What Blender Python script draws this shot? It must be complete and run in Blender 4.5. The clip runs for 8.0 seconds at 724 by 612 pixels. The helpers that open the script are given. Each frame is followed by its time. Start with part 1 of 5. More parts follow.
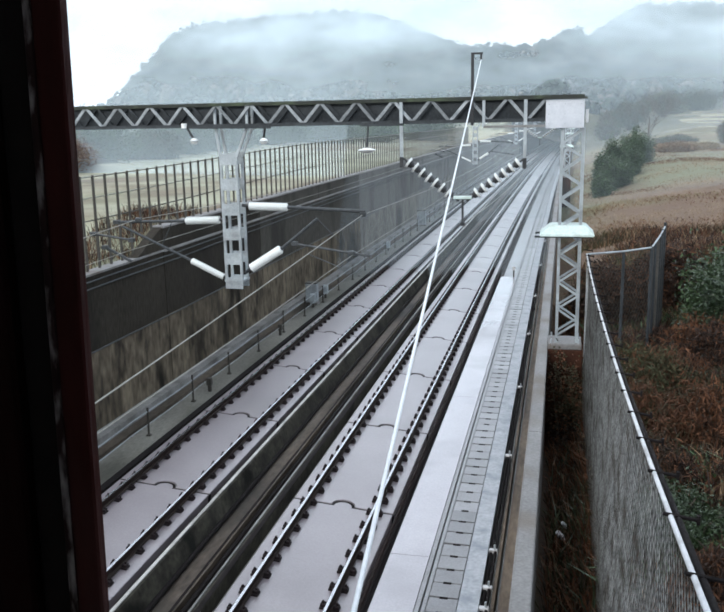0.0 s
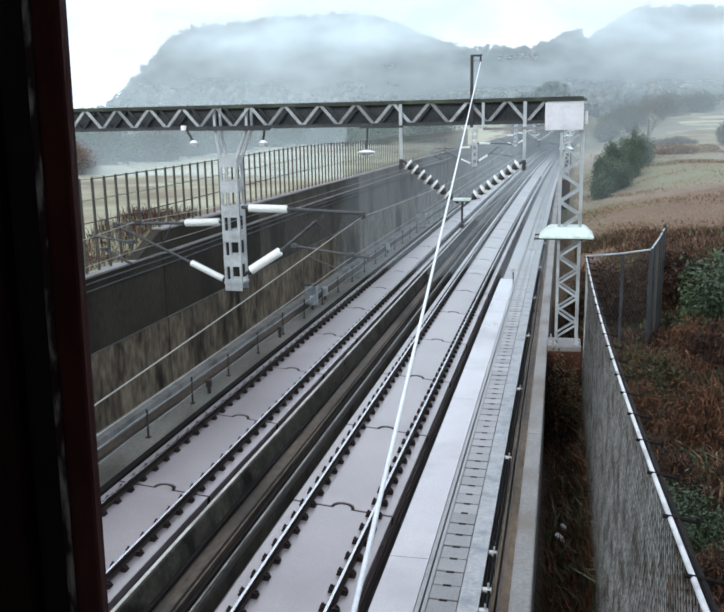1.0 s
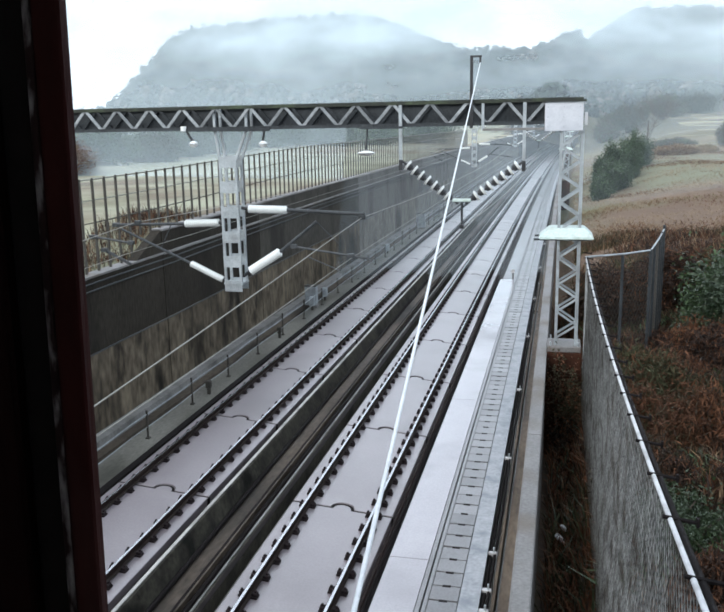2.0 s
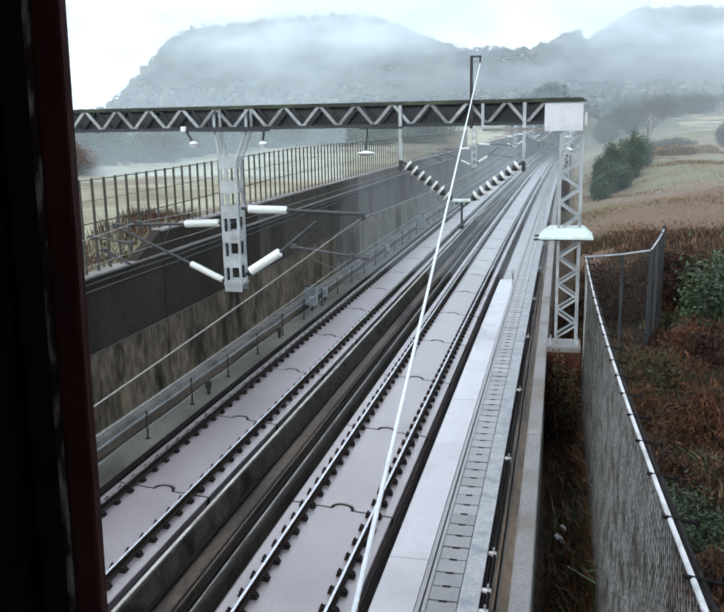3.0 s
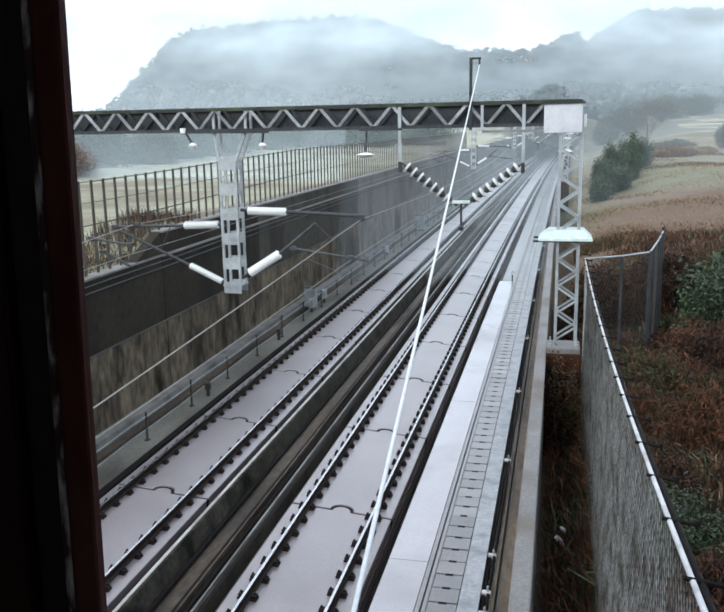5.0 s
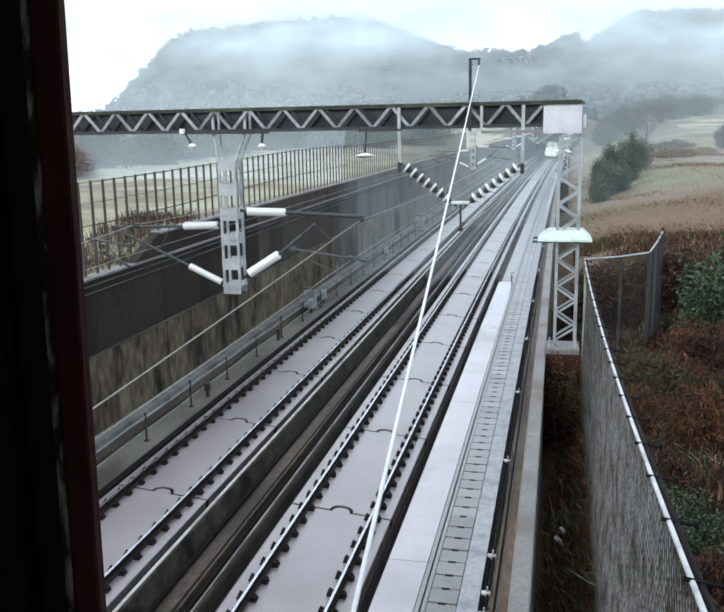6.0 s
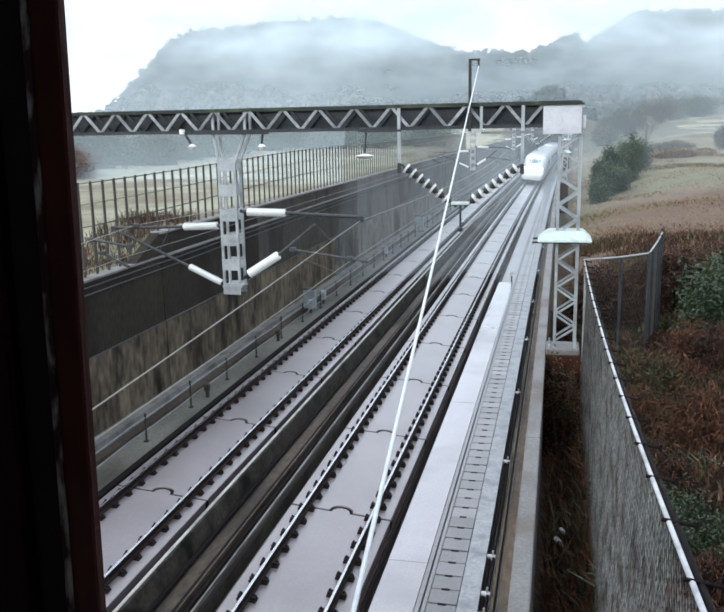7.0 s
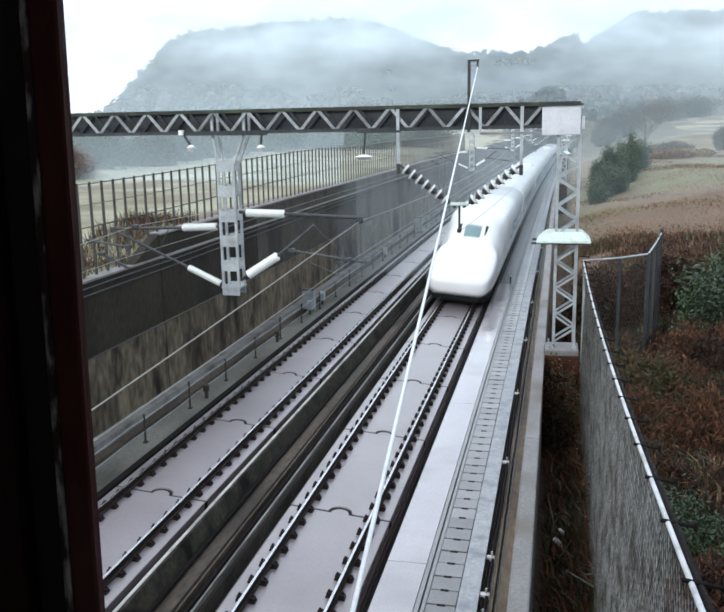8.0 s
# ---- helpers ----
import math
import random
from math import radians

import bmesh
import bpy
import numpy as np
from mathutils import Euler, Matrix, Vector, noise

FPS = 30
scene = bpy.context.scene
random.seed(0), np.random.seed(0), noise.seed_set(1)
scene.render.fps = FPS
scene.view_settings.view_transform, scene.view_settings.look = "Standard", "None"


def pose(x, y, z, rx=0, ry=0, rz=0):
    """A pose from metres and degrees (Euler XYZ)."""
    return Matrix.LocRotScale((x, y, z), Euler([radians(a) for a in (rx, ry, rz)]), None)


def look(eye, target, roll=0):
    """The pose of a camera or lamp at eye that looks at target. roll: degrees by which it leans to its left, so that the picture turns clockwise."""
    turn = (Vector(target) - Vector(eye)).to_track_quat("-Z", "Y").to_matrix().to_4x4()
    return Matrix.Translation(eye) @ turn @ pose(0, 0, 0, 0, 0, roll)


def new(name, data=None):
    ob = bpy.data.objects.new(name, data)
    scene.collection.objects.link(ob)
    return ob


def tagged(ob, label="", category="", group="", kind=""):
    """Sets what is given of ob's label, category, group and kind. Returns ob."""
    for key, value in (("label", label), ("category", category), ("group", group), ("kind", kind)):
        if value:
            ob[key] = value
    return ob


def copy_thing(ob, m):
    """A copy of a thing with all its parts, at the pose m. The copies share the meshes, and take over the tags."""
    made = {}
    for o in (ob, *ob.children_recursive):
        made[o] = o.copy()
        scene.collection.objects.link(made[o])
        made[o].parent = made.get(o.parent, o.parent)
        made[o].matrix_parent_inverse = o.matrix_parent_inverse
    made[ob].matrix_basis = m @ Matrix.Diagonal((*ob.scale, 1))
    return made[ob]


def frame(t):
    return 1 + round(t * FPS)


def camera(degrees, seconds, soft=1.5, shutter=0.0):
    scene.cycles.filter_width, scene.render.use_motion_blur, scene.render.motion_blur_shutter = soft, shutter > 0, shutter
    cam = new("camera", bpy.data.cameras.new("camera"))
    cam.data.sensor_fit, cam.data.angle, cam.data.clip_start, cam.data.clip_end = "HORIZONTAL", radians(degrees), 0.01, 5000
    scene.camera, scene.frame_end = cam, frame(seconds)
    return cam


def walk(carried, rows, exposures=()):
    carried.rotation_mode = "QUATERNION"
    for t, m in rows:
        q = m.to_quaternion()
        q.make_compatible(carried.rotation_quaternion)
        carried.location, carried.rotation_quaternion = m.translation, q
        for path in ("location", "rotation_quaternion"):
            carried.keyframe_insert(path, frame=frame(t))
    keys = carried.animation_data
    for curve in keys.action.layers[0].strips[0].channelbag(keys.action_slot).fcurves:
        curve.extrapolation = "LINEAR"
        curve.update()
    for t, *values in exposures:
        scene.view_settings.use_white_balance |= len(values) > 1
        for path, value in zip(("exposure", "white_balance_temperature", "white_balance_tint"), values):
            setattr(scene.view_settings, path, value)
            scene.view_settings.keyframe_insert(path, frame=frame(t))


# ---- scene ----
# ---------------- camera and its slight drift ----------------
EYE = (4.479, 0.0, 8.327)
PAN, TILT, ROLL, FOCAL = -0.22603, 0.20839, -1.094, 1851.6


def aim(dx, dy):
    a, b = PAN - dx / FOCAL, TILT - dy / FOCAL
    way = Vector((math.sin(a) * math.cos(b), math.cos(a) * math.cos(b), -math.sin(b)))
    return look(EYE, Vector(EYE) + 10 * way, ROLL)


cam = camera(45.898, 8.0, soft=1.9, shutter=0.3)
walk(cam, [(t, aim(dx, dy)) for t, dx, dy in (
    (0.0, 2.8, -9.3), (0.5, 2.6, -8.0), (1.0, 1.6, -5.0), (1.5, 1.3, -3.7), (2.2, 1.0, -3.4), (3.0, 0.8, -3.0),
    (3.5, 0.0, -0.7), (4.0, 0.0, 0.0), (4.5, 0.0, 0.0), (5.2, -0.8, 0.9), (6.0, -1.7, 1.8), (6.5, -1.9, 2.3),
    (7.0, -2.1, 3.0), (7.5, -2.4, 3.8), (8.0, -4.2, 4.8))])

# ---------------- overcast sky and veiled sun ----------------
world = bpy.data.worlds.new("overcast")
scene.world = world
world.use_nodes = True
wn, wl = world.node_tree.nodes, world.node_tree.links
bg = wn["Background"]
sky = wn.new("ShaderNodeTexSky")
sky.sky_type, sky.sun_disc = "NISHITA", False
sky.sun_elevation, sky.sun_rotation = radians(34), radians(206)
sky.air_density, sky.dust_density = 1.6, 4.0
dim = wn.new("ShaderNodeVectorMath")
dim.operation = "SCALE"
dim.inputs["Scale"].default_value = 0.09
wl.new(sky.outputs[0], dim.inputs[0])
veil = wn.new("ShaderNodeMix")
veil.data_type = "RGBA"
veil.inputs["Factor"].default_value = 0.86
veil.inputs["B"].default_value = (0.915, 1.02, 1.165, 1)
wl.new(dim.outputs[0], veil.inputs["A"])
wl.new(veil.outputs["Result"], bg.inputs["Color"])
bg.inputs["Strength"].default_value = 1.5
sun = new("sun", bpy.data.lights.new("sun", "SUN"))
sun.data.energy, sun.data.angle, sun.data.color = 1.35, radians(25), (1.0, 0.97, 0.93)
sun.matrix_world = look((0, 0, 60), Vector((0, 0, 60)) + Vector((0.36, 0.74, -0.56)))
scene.view_settings.exposure = 0.0


# ---------------- materials ----------------
def material(name, a, b, rough=0.7, scale=4.0, fine=40.0, bump=0.15, metal=0.0, stain=None, stain_scale=0.6,
             stain_amount=0.5, rough_var=0.15, stretch=(1, 1, 1), vary=0.0, depth=0.02, spec=0.5, wet=0.0, wet_rough=0.14):
    """Two tones a and b mixed by a coarse and a fine noise, stains on top, bump from the fine noise."""
    m = bpy.data.materials.new(name)
    m.use_nodes = True
    n, l = m.node_tree.nodes, m.node_tree.links
    bsdf = n["Principled BSDF"]
    mp = n.new("ShaderNodeMapping")
    mp.inputs["Scale"].default_value = stretch
    geo = n.new("ShaderNodeNewGeometry")
    l.new(geo.outputs["Position"], mp.inputs["Vector"])

    def noise_node(s, detail):
        t = n.new("ShaderNodeTexNoise")
        t.inputs["Scale"].default_value, t.inputs["Detail"].default_value = s, detail
        l.new(mp.outputs[0], t.inputs["Vector"])
        return t
    big, small = noise_node(scale, 5), noise_node(fine, 3)
    mixn = n.new("ShaderNodeMath")
    mixn.operation = "MULTIPLY_ADD"
    l.new(small.outputs["Fac"], mixn.inputs[0])
    mixn.inputs[1].default_value = 0.5
    half = n.new("ShaderNodeMath")
    half.operation = "MULTIPLY"
    half.inputs[1].default_value = 0.5
    l.new(big.outputs["Fac"], half.inputs[0])
    l.new(half.outputs[0], mixn.inputs[2])
    ramp = n.new("ShaderNodeMapRange")
    ramp.inputs["From Min"].default_value, ramp.inputs["From Max"].default_value = 0.32, 0.68
    l.new(mixn.outputs[0], ramp.inputs["Value"])
    mix = n.new("ShaderNodeMix")
    mix.data_type = "RGBA"
    mix.inputs["A"].default_value, mix.inputs["B"].default_value = (*a, 1), (*b, 1)
    l.new(ramp.outputs[0], mix.inputs["Factor"])
    col = mix.outputs["Result"]
    if stain:
        st = noise_node(stain_scale, 6)
        sr = n.new("ShaderNodeMapRange")
        sr.inputs["From Min"].default_value, sr.inputs["From Max"].default_value = 0.48, 0.66
        sr.inputs["To Max"].default_value = stain_amount
        l.new(st.outputs["Fac"], sr.inputs["Value"])
        mx = n.new("ShaderNodeMix")
        mx.data_type = "RGBA"
        mx.inputs["B"].default_value = (*stain, 1)
        l.new(col, mx.inputs["A"])
        l.new(sr.outputs[0], mx.inputs["Factor"])
        col = mx.outputs["Result"]
    if vary:
        info = n.new("ShaderNodeObjectInfo")
        vr = n.new("ShaderNodeMapRange")
        vr.inputs["To Min"].default_value, vr.inputs["To Max"].default_value = 1 - vary, 1 + vary
        l.new(info.outputs["Random"], vr.inputs["Value"])
        hs = n.new("ShaderNodeHueSaturation")
        l.new(vr.outputs[0], hs.inputs["Value"])
        l.new(col, hs.inputs["Color"])
        col = hs.outputs["Color"]
    l.new(col, bsdf.inputs["Base Color"])
    rr = n.new("ShaderNodeMapRange")
    rr.inputs["To Min"].default_value = max(0.03, rough - rough_var)
    rr.inputs["To Max"].default_value = min(1, rough + rough_var)
    l.new(big.outputs["Fac"], rr.inputs["Value"])
    l.new(rr.outputs[0], bsdf.inputs["Roughness"])
    bsdf.inputs["Metallic"].default_value = metal
    bsdf.inputs["Specular IOR Level"].default_value = spec
    bsdf.inputs["Coat Weight"].default_value, bsdf.inputs["Coat Roughness"].default_value = wet, wet_rough
    if bump:
        bp = n.new("ShaderNodeBump")
        bp.inputs["Strength"].default_value, bp.inputs["Distance"].default_value = bump, depth
        l.new(small.outputs["Fac"], bp.inputs["Height"])
        l.new(bp.outputs[0], bsdf.inputs["Normal"])
    return m


M_SLAB = material("wet_slab_concrete", (0.165, 0.140, 0.148), (0.250, 0.220, 0.232), 0.34, 0.6, 24, 0.05, stain=(0.120, 0.099, 0.102),
                  stain_scale=0.35, stain_amount=0.5, rough_var=0.14, vary=0.10, spec=1.0, wet=1.0, wet_rough=0.30)
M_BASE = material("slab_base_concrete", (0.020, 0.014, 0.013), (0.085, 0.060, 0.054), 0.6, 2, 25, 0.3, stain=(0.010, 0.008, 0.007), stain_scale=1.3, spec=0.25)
M_BED = material("dirty_bed_concrete", (0.100, 0.098, 0.082), (0.290, 0.282, 0.248), 0.34, 1.2, 14, 0.15, stain=(0.040, 0.041, 0.030),
                 stain_scale=0.7, stain_amount=0.75, stretch=(1, 0.4, 1), spec=0.7, wet=0.5)
# channel and silt tones are darkened to put the drain's depth into colour
M_CHANNEL = material("dark_channel_concrete", (0.007, 0.007, 0.005), (0.080, 0.075, 0.058), 0.75, 1.8, 8, 0.35, stain=(0.006, 0.006, 0.005),
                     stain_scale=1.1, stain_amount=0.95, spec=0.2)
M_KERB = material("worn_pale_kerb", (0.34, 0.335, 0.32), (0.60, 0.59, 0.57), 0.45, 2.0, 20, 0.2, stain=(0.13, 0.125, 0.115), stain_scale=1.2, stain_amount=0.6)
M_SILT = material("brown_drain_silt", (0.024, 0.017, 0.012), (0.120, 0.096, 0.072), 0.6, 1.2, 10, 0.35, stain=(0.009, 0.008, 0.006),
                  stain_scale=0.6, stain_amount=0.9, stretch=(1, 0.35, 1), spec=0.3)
M_RUST = material("rust_stained_gutter", (0.040, 0.028, 0.019), (0.190, 0.148, 0.108), 0.6, 0.9, 12, 0.25, stain=(0.022, 0.016, 0.011),
                  stain_scale=0.5, stain_amount=0.8, stretch=(1, 0.3, 1), spec=0.25)
M_RUSTY = material("rust_brown_footing", (0.018, 0.008, 0.005), (0.070, 0.028, 0.016), 0.85, 2.0, 14, 0.4, stain=(0.008, 0.005, 0.004), stain_scale=1.5, spec=0.15)
M_WALK = material("pale_wet_walkway", (0.36, 0.345, 0.375), (0.46, 0.445, 0.475), 0.14, 0.35, 22, 0.06, stain=(0.25, 0.24, 0.255), stain_scale=0.4, rough_var=0.12, wet=1.0, wet_rough=0.08)
M_LID = material("trough_lid_concrete", (0.16, 0.16, 0.165), (0.26, 0.26, 0.27), 0.35, 1.5, 26, 0.12, vary=0.22, wet=0.6)
M_RIM = material("trough_rim_concrete", (0.24, 0.26, 0.285), (0.48, 0.50, 0.53), 0.4, 2.6, 12, 0.15, stain=(0.17, 0.20, 0.23), stain_scale=2.0, stain_amount=0.7)
M_WALLTOP = material("coping_concrete", (0.125, 0.122, 0.118), (0.25, 0.245, 0.24), 0.6, 1.2, 25, 0.2, stain=(0.11, 0.085, 0.062), stain_scale=1.0, stain_amount=0.7)
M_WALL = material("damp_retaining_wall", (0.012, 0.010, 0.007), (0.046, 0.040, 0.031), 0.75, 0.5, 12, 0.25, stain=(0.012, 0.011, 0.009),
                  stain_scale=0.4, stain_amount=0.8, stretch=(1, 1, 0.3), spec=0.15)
M_WALL_LOW = material("stained_wall_foot", (0.018, 0.014, 0.010), (0.21, 0.175, 0.125), 0.75, 1.3, 5, 0.35, stain=(0.010, 0.009, 0.007),
                      stain_scale=0.7, stain_amount=0.97, stretch=(1, 1, 0.45), spec=0.15)
# paler wall tones for farther sections: grey concrete with distance haze mixed in
M_WALL_GREY = material("hazed_retaining_wall", (0.070, 0.068, 0.060), (0.190, 0.185, 0.170), 0.7, 0.6, 9, 0.25, stain=(0.036, 0.034, 0.029),
                       stain_scale=0.6, stain_amount=0.7, stretch=(1, 1, 0.3), spec=0.2)
M_WALL_MID = material("paler_retaining_wall", (0.026, 0.024, 0.019), (0.090, 0.084, 0.070), 0.75, 0.6, 9, 0.25, stain=(0.018, 0.017, 0.014),
                      stain_scale=0.6, stain_amount=0.8, stretch=(1, 1, 0.3), spec=0.2)
M_FOOT_GREY = material("hazed_stained_wall_foot", (0.070, 0.065, 0.054), (0.27, 0.255, 0.22), 0.7, 1.3, 5, 0.35, stain=(0.03, 0.028, 0.023),
                       stain_scale=0.7, stain_amount=0.85, stretch=(1, 1, 0.45), spec=0.2)
M_LEDGE = material("grimy_ledge_concrete", (0.14, 0.138, 0.13), (0.30, 0.295, 0.285), 0.42, 1.5, 14, 0.2, stain=(0.04, 0.038, 0.032), stain_scale=0.9, stain_amount=0.8)
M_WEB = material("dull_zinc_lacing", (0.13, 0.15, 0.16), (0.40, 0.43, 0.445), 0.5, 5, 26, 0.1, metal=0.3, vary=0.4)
M_RAIL = material("rail_steel", (0.010, 0.007, 0.006), (0.034, 0.022, 0.018), 0.7, 3, 30, 0.2, spec=0.2)
M_RAILTOP = material("polished_rail_head", (0.55, 0.56, 0.58), (0.70, 0.71, 0.73), 0.22, 3, 40, 0.02, metal=1.0, rough_var=0.05)
M_CLIP = material("dark_fastening", (0.008, 0.006, 0.007), (0.026, 0.018, 0.019), 0.7, 8, 40, 0.2, spec=0.2)
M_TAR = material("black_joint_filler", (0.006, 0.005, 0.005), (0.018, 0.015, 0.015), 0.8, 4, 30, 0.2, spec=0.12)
M_GALV = material("galvanised_steel", (0.30, 0.34, 0.36), (0.52, 0.57, 0.59), 0.42, 2.5, 30, 0.1, metal=0.35, stain=(0.2, 0.2, 0.2), stain_scale=3)
M_BEAMDARK = material("dark_truss_steel", (0.022, 0.026, 0.029), (0.065, 0.074, 0.080), 0.6, 2.5, 26, 0.15, metal=0.2, spec=0.3)
M_MOSS = material("mossy_top_chord", (0.016, 0.019, 0.016), (0.035, 0.042, 0.032), 0.75, 5, 30, 0.3, stain=(0.10, 0.14, 0.07), stain_scale=2)
M_BOXW = material("pale_painted_plate", (0.55, 0.58, 0.62), (0.68, 0.71, 0.75), 0.5, 1.5, 25, 0.08, stain=(0.42, 0.45, 0.5), stain_scale=2)
M_CAP = material("verdigris_cap", (0.46, 0.58, 0.54), (0.70, 0.80, 0.77), 0.5, 4, 25, 0.15, stain=(0.30, 0.36, 0.30), stain_scale=4)
M_PORC = material("white_porcelain", (0.80, 0.83, 0.80), (0.90, 0.92, 0.90), 0.2, 4, 20, 0.0, rough_var=0.08)
M_PIN = material("dark_insulator_cap", (0.02, 0.022, 0.024), (0.05, 0.052, 0.055), 0.5, 8, 30, 0.1, metal=0.3)
M_TUBE = material("dull_steel_tube", (0.020, 0.025, 0.028), (0.075, 0.082, 0.086), 0.5, 6, 30, 0.1, metal=0.3)
M_WIRE = material("pale_stranded_cable", (0.62, 0.66, 0.68), (0.80, 0.83, 0.85), 0.45, 6, 60, 0.1, metal=0.1)
M_COPPER = material("dull_contact_wire", (0.22, 0.22, 0.20), (0.36, 0.35, 0.31), 0.5, 6, 60, 0.1, metal=0.3)
M_POST = material("dark_fence_post", (0.035, 0.034, 0.03), (0.085, 0.078, 0.065), 0.6, 5, 30, 0.15, metal=0.2)
M_PANEL = material("weathered_fence_rail", (0.22, 0.23, 0.19), (0.36, 0.36, 0.30), 0.6, 3, 30, 0.15)
M_MESH = material("zinc_fence_wire", (0.035, 0.035, 0.033), (0.44, 0.445, 0.42), 0.6, 8.0, 30, 0.1, metal=0.2, stain=(0.05, 0.038, 0.026), stain_scale=3.0, stain_amount=0.9)
M_RAILW = material("white_fence_rail", (0.50, 0.51, 0.52), (0.68, 0.69, 0.70), 0.45, 5, 30, 0.1, stain=(0.22, 0.21, 0.205), stain_scale=4, stain_amount=0.7)
M_JAMB = material("dark_red_frame_paint", (0.028, 0.007, 0.006), (0.055, 0.013, 0.011), 0.85, 6, 50, 0.2, stain=(0.10, 0.07, 0.065), stain_scale=9, stain_amount=0.3, stretch=(1, 1, 0.25), spec=0.1)
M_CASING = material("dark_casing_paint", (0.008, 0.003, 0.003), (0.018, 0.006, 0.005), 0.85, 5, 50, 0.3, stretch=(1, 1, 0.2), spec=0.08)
M_WORN = material("scratched_paint_edge", (0.010, 0.004, 0.004), (0.035, 0.016, 0.014), 0.8, 8, 60, 0.3, stain=(0.60, 0.56, 0.54), stain_scale=75, stain_amount=0.4, stretch=(1, 1, 0.3), spec=0.2)
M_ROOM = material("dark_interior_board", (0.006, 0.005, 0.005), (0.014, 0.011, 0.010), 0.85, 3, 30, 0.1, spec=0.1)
M_DECK = material("bridge_deck_concrete", (0.22, 0.21, 0.2), (0.36, 0.345, 0.33), 0.7, 2, 25, 0.2)
M_TRAIN = material("glossy_white_train_paint", (0.70, 0.73, 0.74), (0.76, 0.785, 0.795), 0.2, 0.6, 12, 0.0, rough_var=0.05)
# underframe tone darkened further to carry the shade below the train
M_UNDER = material("train_underframe", (0.006, 0.006, 0.007), (0.016, 0.017, 0.018), 0.8, 2, 20, 0.1, spec=0.15)
M_STRIPE = material("blue_train_stripe", (0.02, 0.06, 0.25), (0.03, 0.08, 0.30), 0.25, 1, 12, 0.0)
M_GLASS = material("tinted_cab_glass", (0.05, 0.12, 0.14), (0.08, 0.17, 0.19), 0.08, 1, 12, 0.0, rough_var=0.02)
# windscreen glass made pale, the sky's reflection put into its base colour
M_SCREEN = material("sky_reflection_glass", (0.30, 0.46, 0.47), (0.36, 0.53, 0.54), 0.06, 1, 12, 0.0, rough_var=0.02)
M_BRUSH = material("dry_brown_undergrowth", (0.009, 0.006, 0.004), (0.048, 0.023, 0.013), 0.9, 0.5, 6, 0.6, stain=(0.06, 0.075, 0.03), stain_scale=0.25, stain_amount=0.7, depth=0.2)
M_LEAF = material("evergreen_leaf", (0.013, 0.026, 0.012), (0.042, 0.07, 0.03), 0.45, 1.5, 9, 0.0)
M_LEAF2 = material("mid_green_leaf", (0.026, 0.058, 0.020), (0.078, 0.135, 0.050), 0.55, 1.0, 8, 0.0)
M_TWIG = material("rust_brown_stalk", (0.030, 0.013, 0.007), (0.17, 0.070, 0.030), 0.9, 0.6, 8, 0.0)
M_STRAW = material("pale_straw", (0.13, 0.085, 0.045), (0.29, 0.20, 0.12), 0.9, 0.6, 8, 0.0)
M_HAY = material("bleached_grass", (0.22, 0.165, 0.11), (0.40, 0.31, 0.21), 0.95, 0.25, 6, 0.0, stain=(0.15, 0.18, 0.085), stain_scale=0.07, stain_amount=0.8)
M_BARK = material("damp_bark", (0.05, 0.04, 0.032), (0.12, 0.095, 0.075), 0.85, 3, 20, 0.3)
M_WOODS = material("far_woodland", (0.014, 0.034, 0.030), (0.070, 0.105, 0.080), 0.9, 0.12, 0.6, 0.0, stain=(0.12, 0.12, 0.095), stain_scale=0.05, stain_amount=0.5)
M_FIRS = material("far_conifers", (0.006, 0.018, 0.018), (0.024, 0.046, 0.040), 0.9, 0.10, 0.6, 0.0)
M_BAREWOODS = material("far_bare_trees", (0.10, 0.095, 0.080), (0.20, 0.185, 0.155), 0.9, 0.10, 0.6, 0.0)
M_TUNNEL = material("tunnel_concrete", (0.05, 0.055, 0.06), (0.10, 0.105, 0.11), 0.8, 0.5, 6, 0.2)
M_PORTAL = material("portal_concrete", (0.045, 0.055, 0.06), (0.10, 0.11, 0.115), 0.8, 0.5, 6, 0.2, stain=(0.03, 0.035, 0.033), stain_scale=0.3)


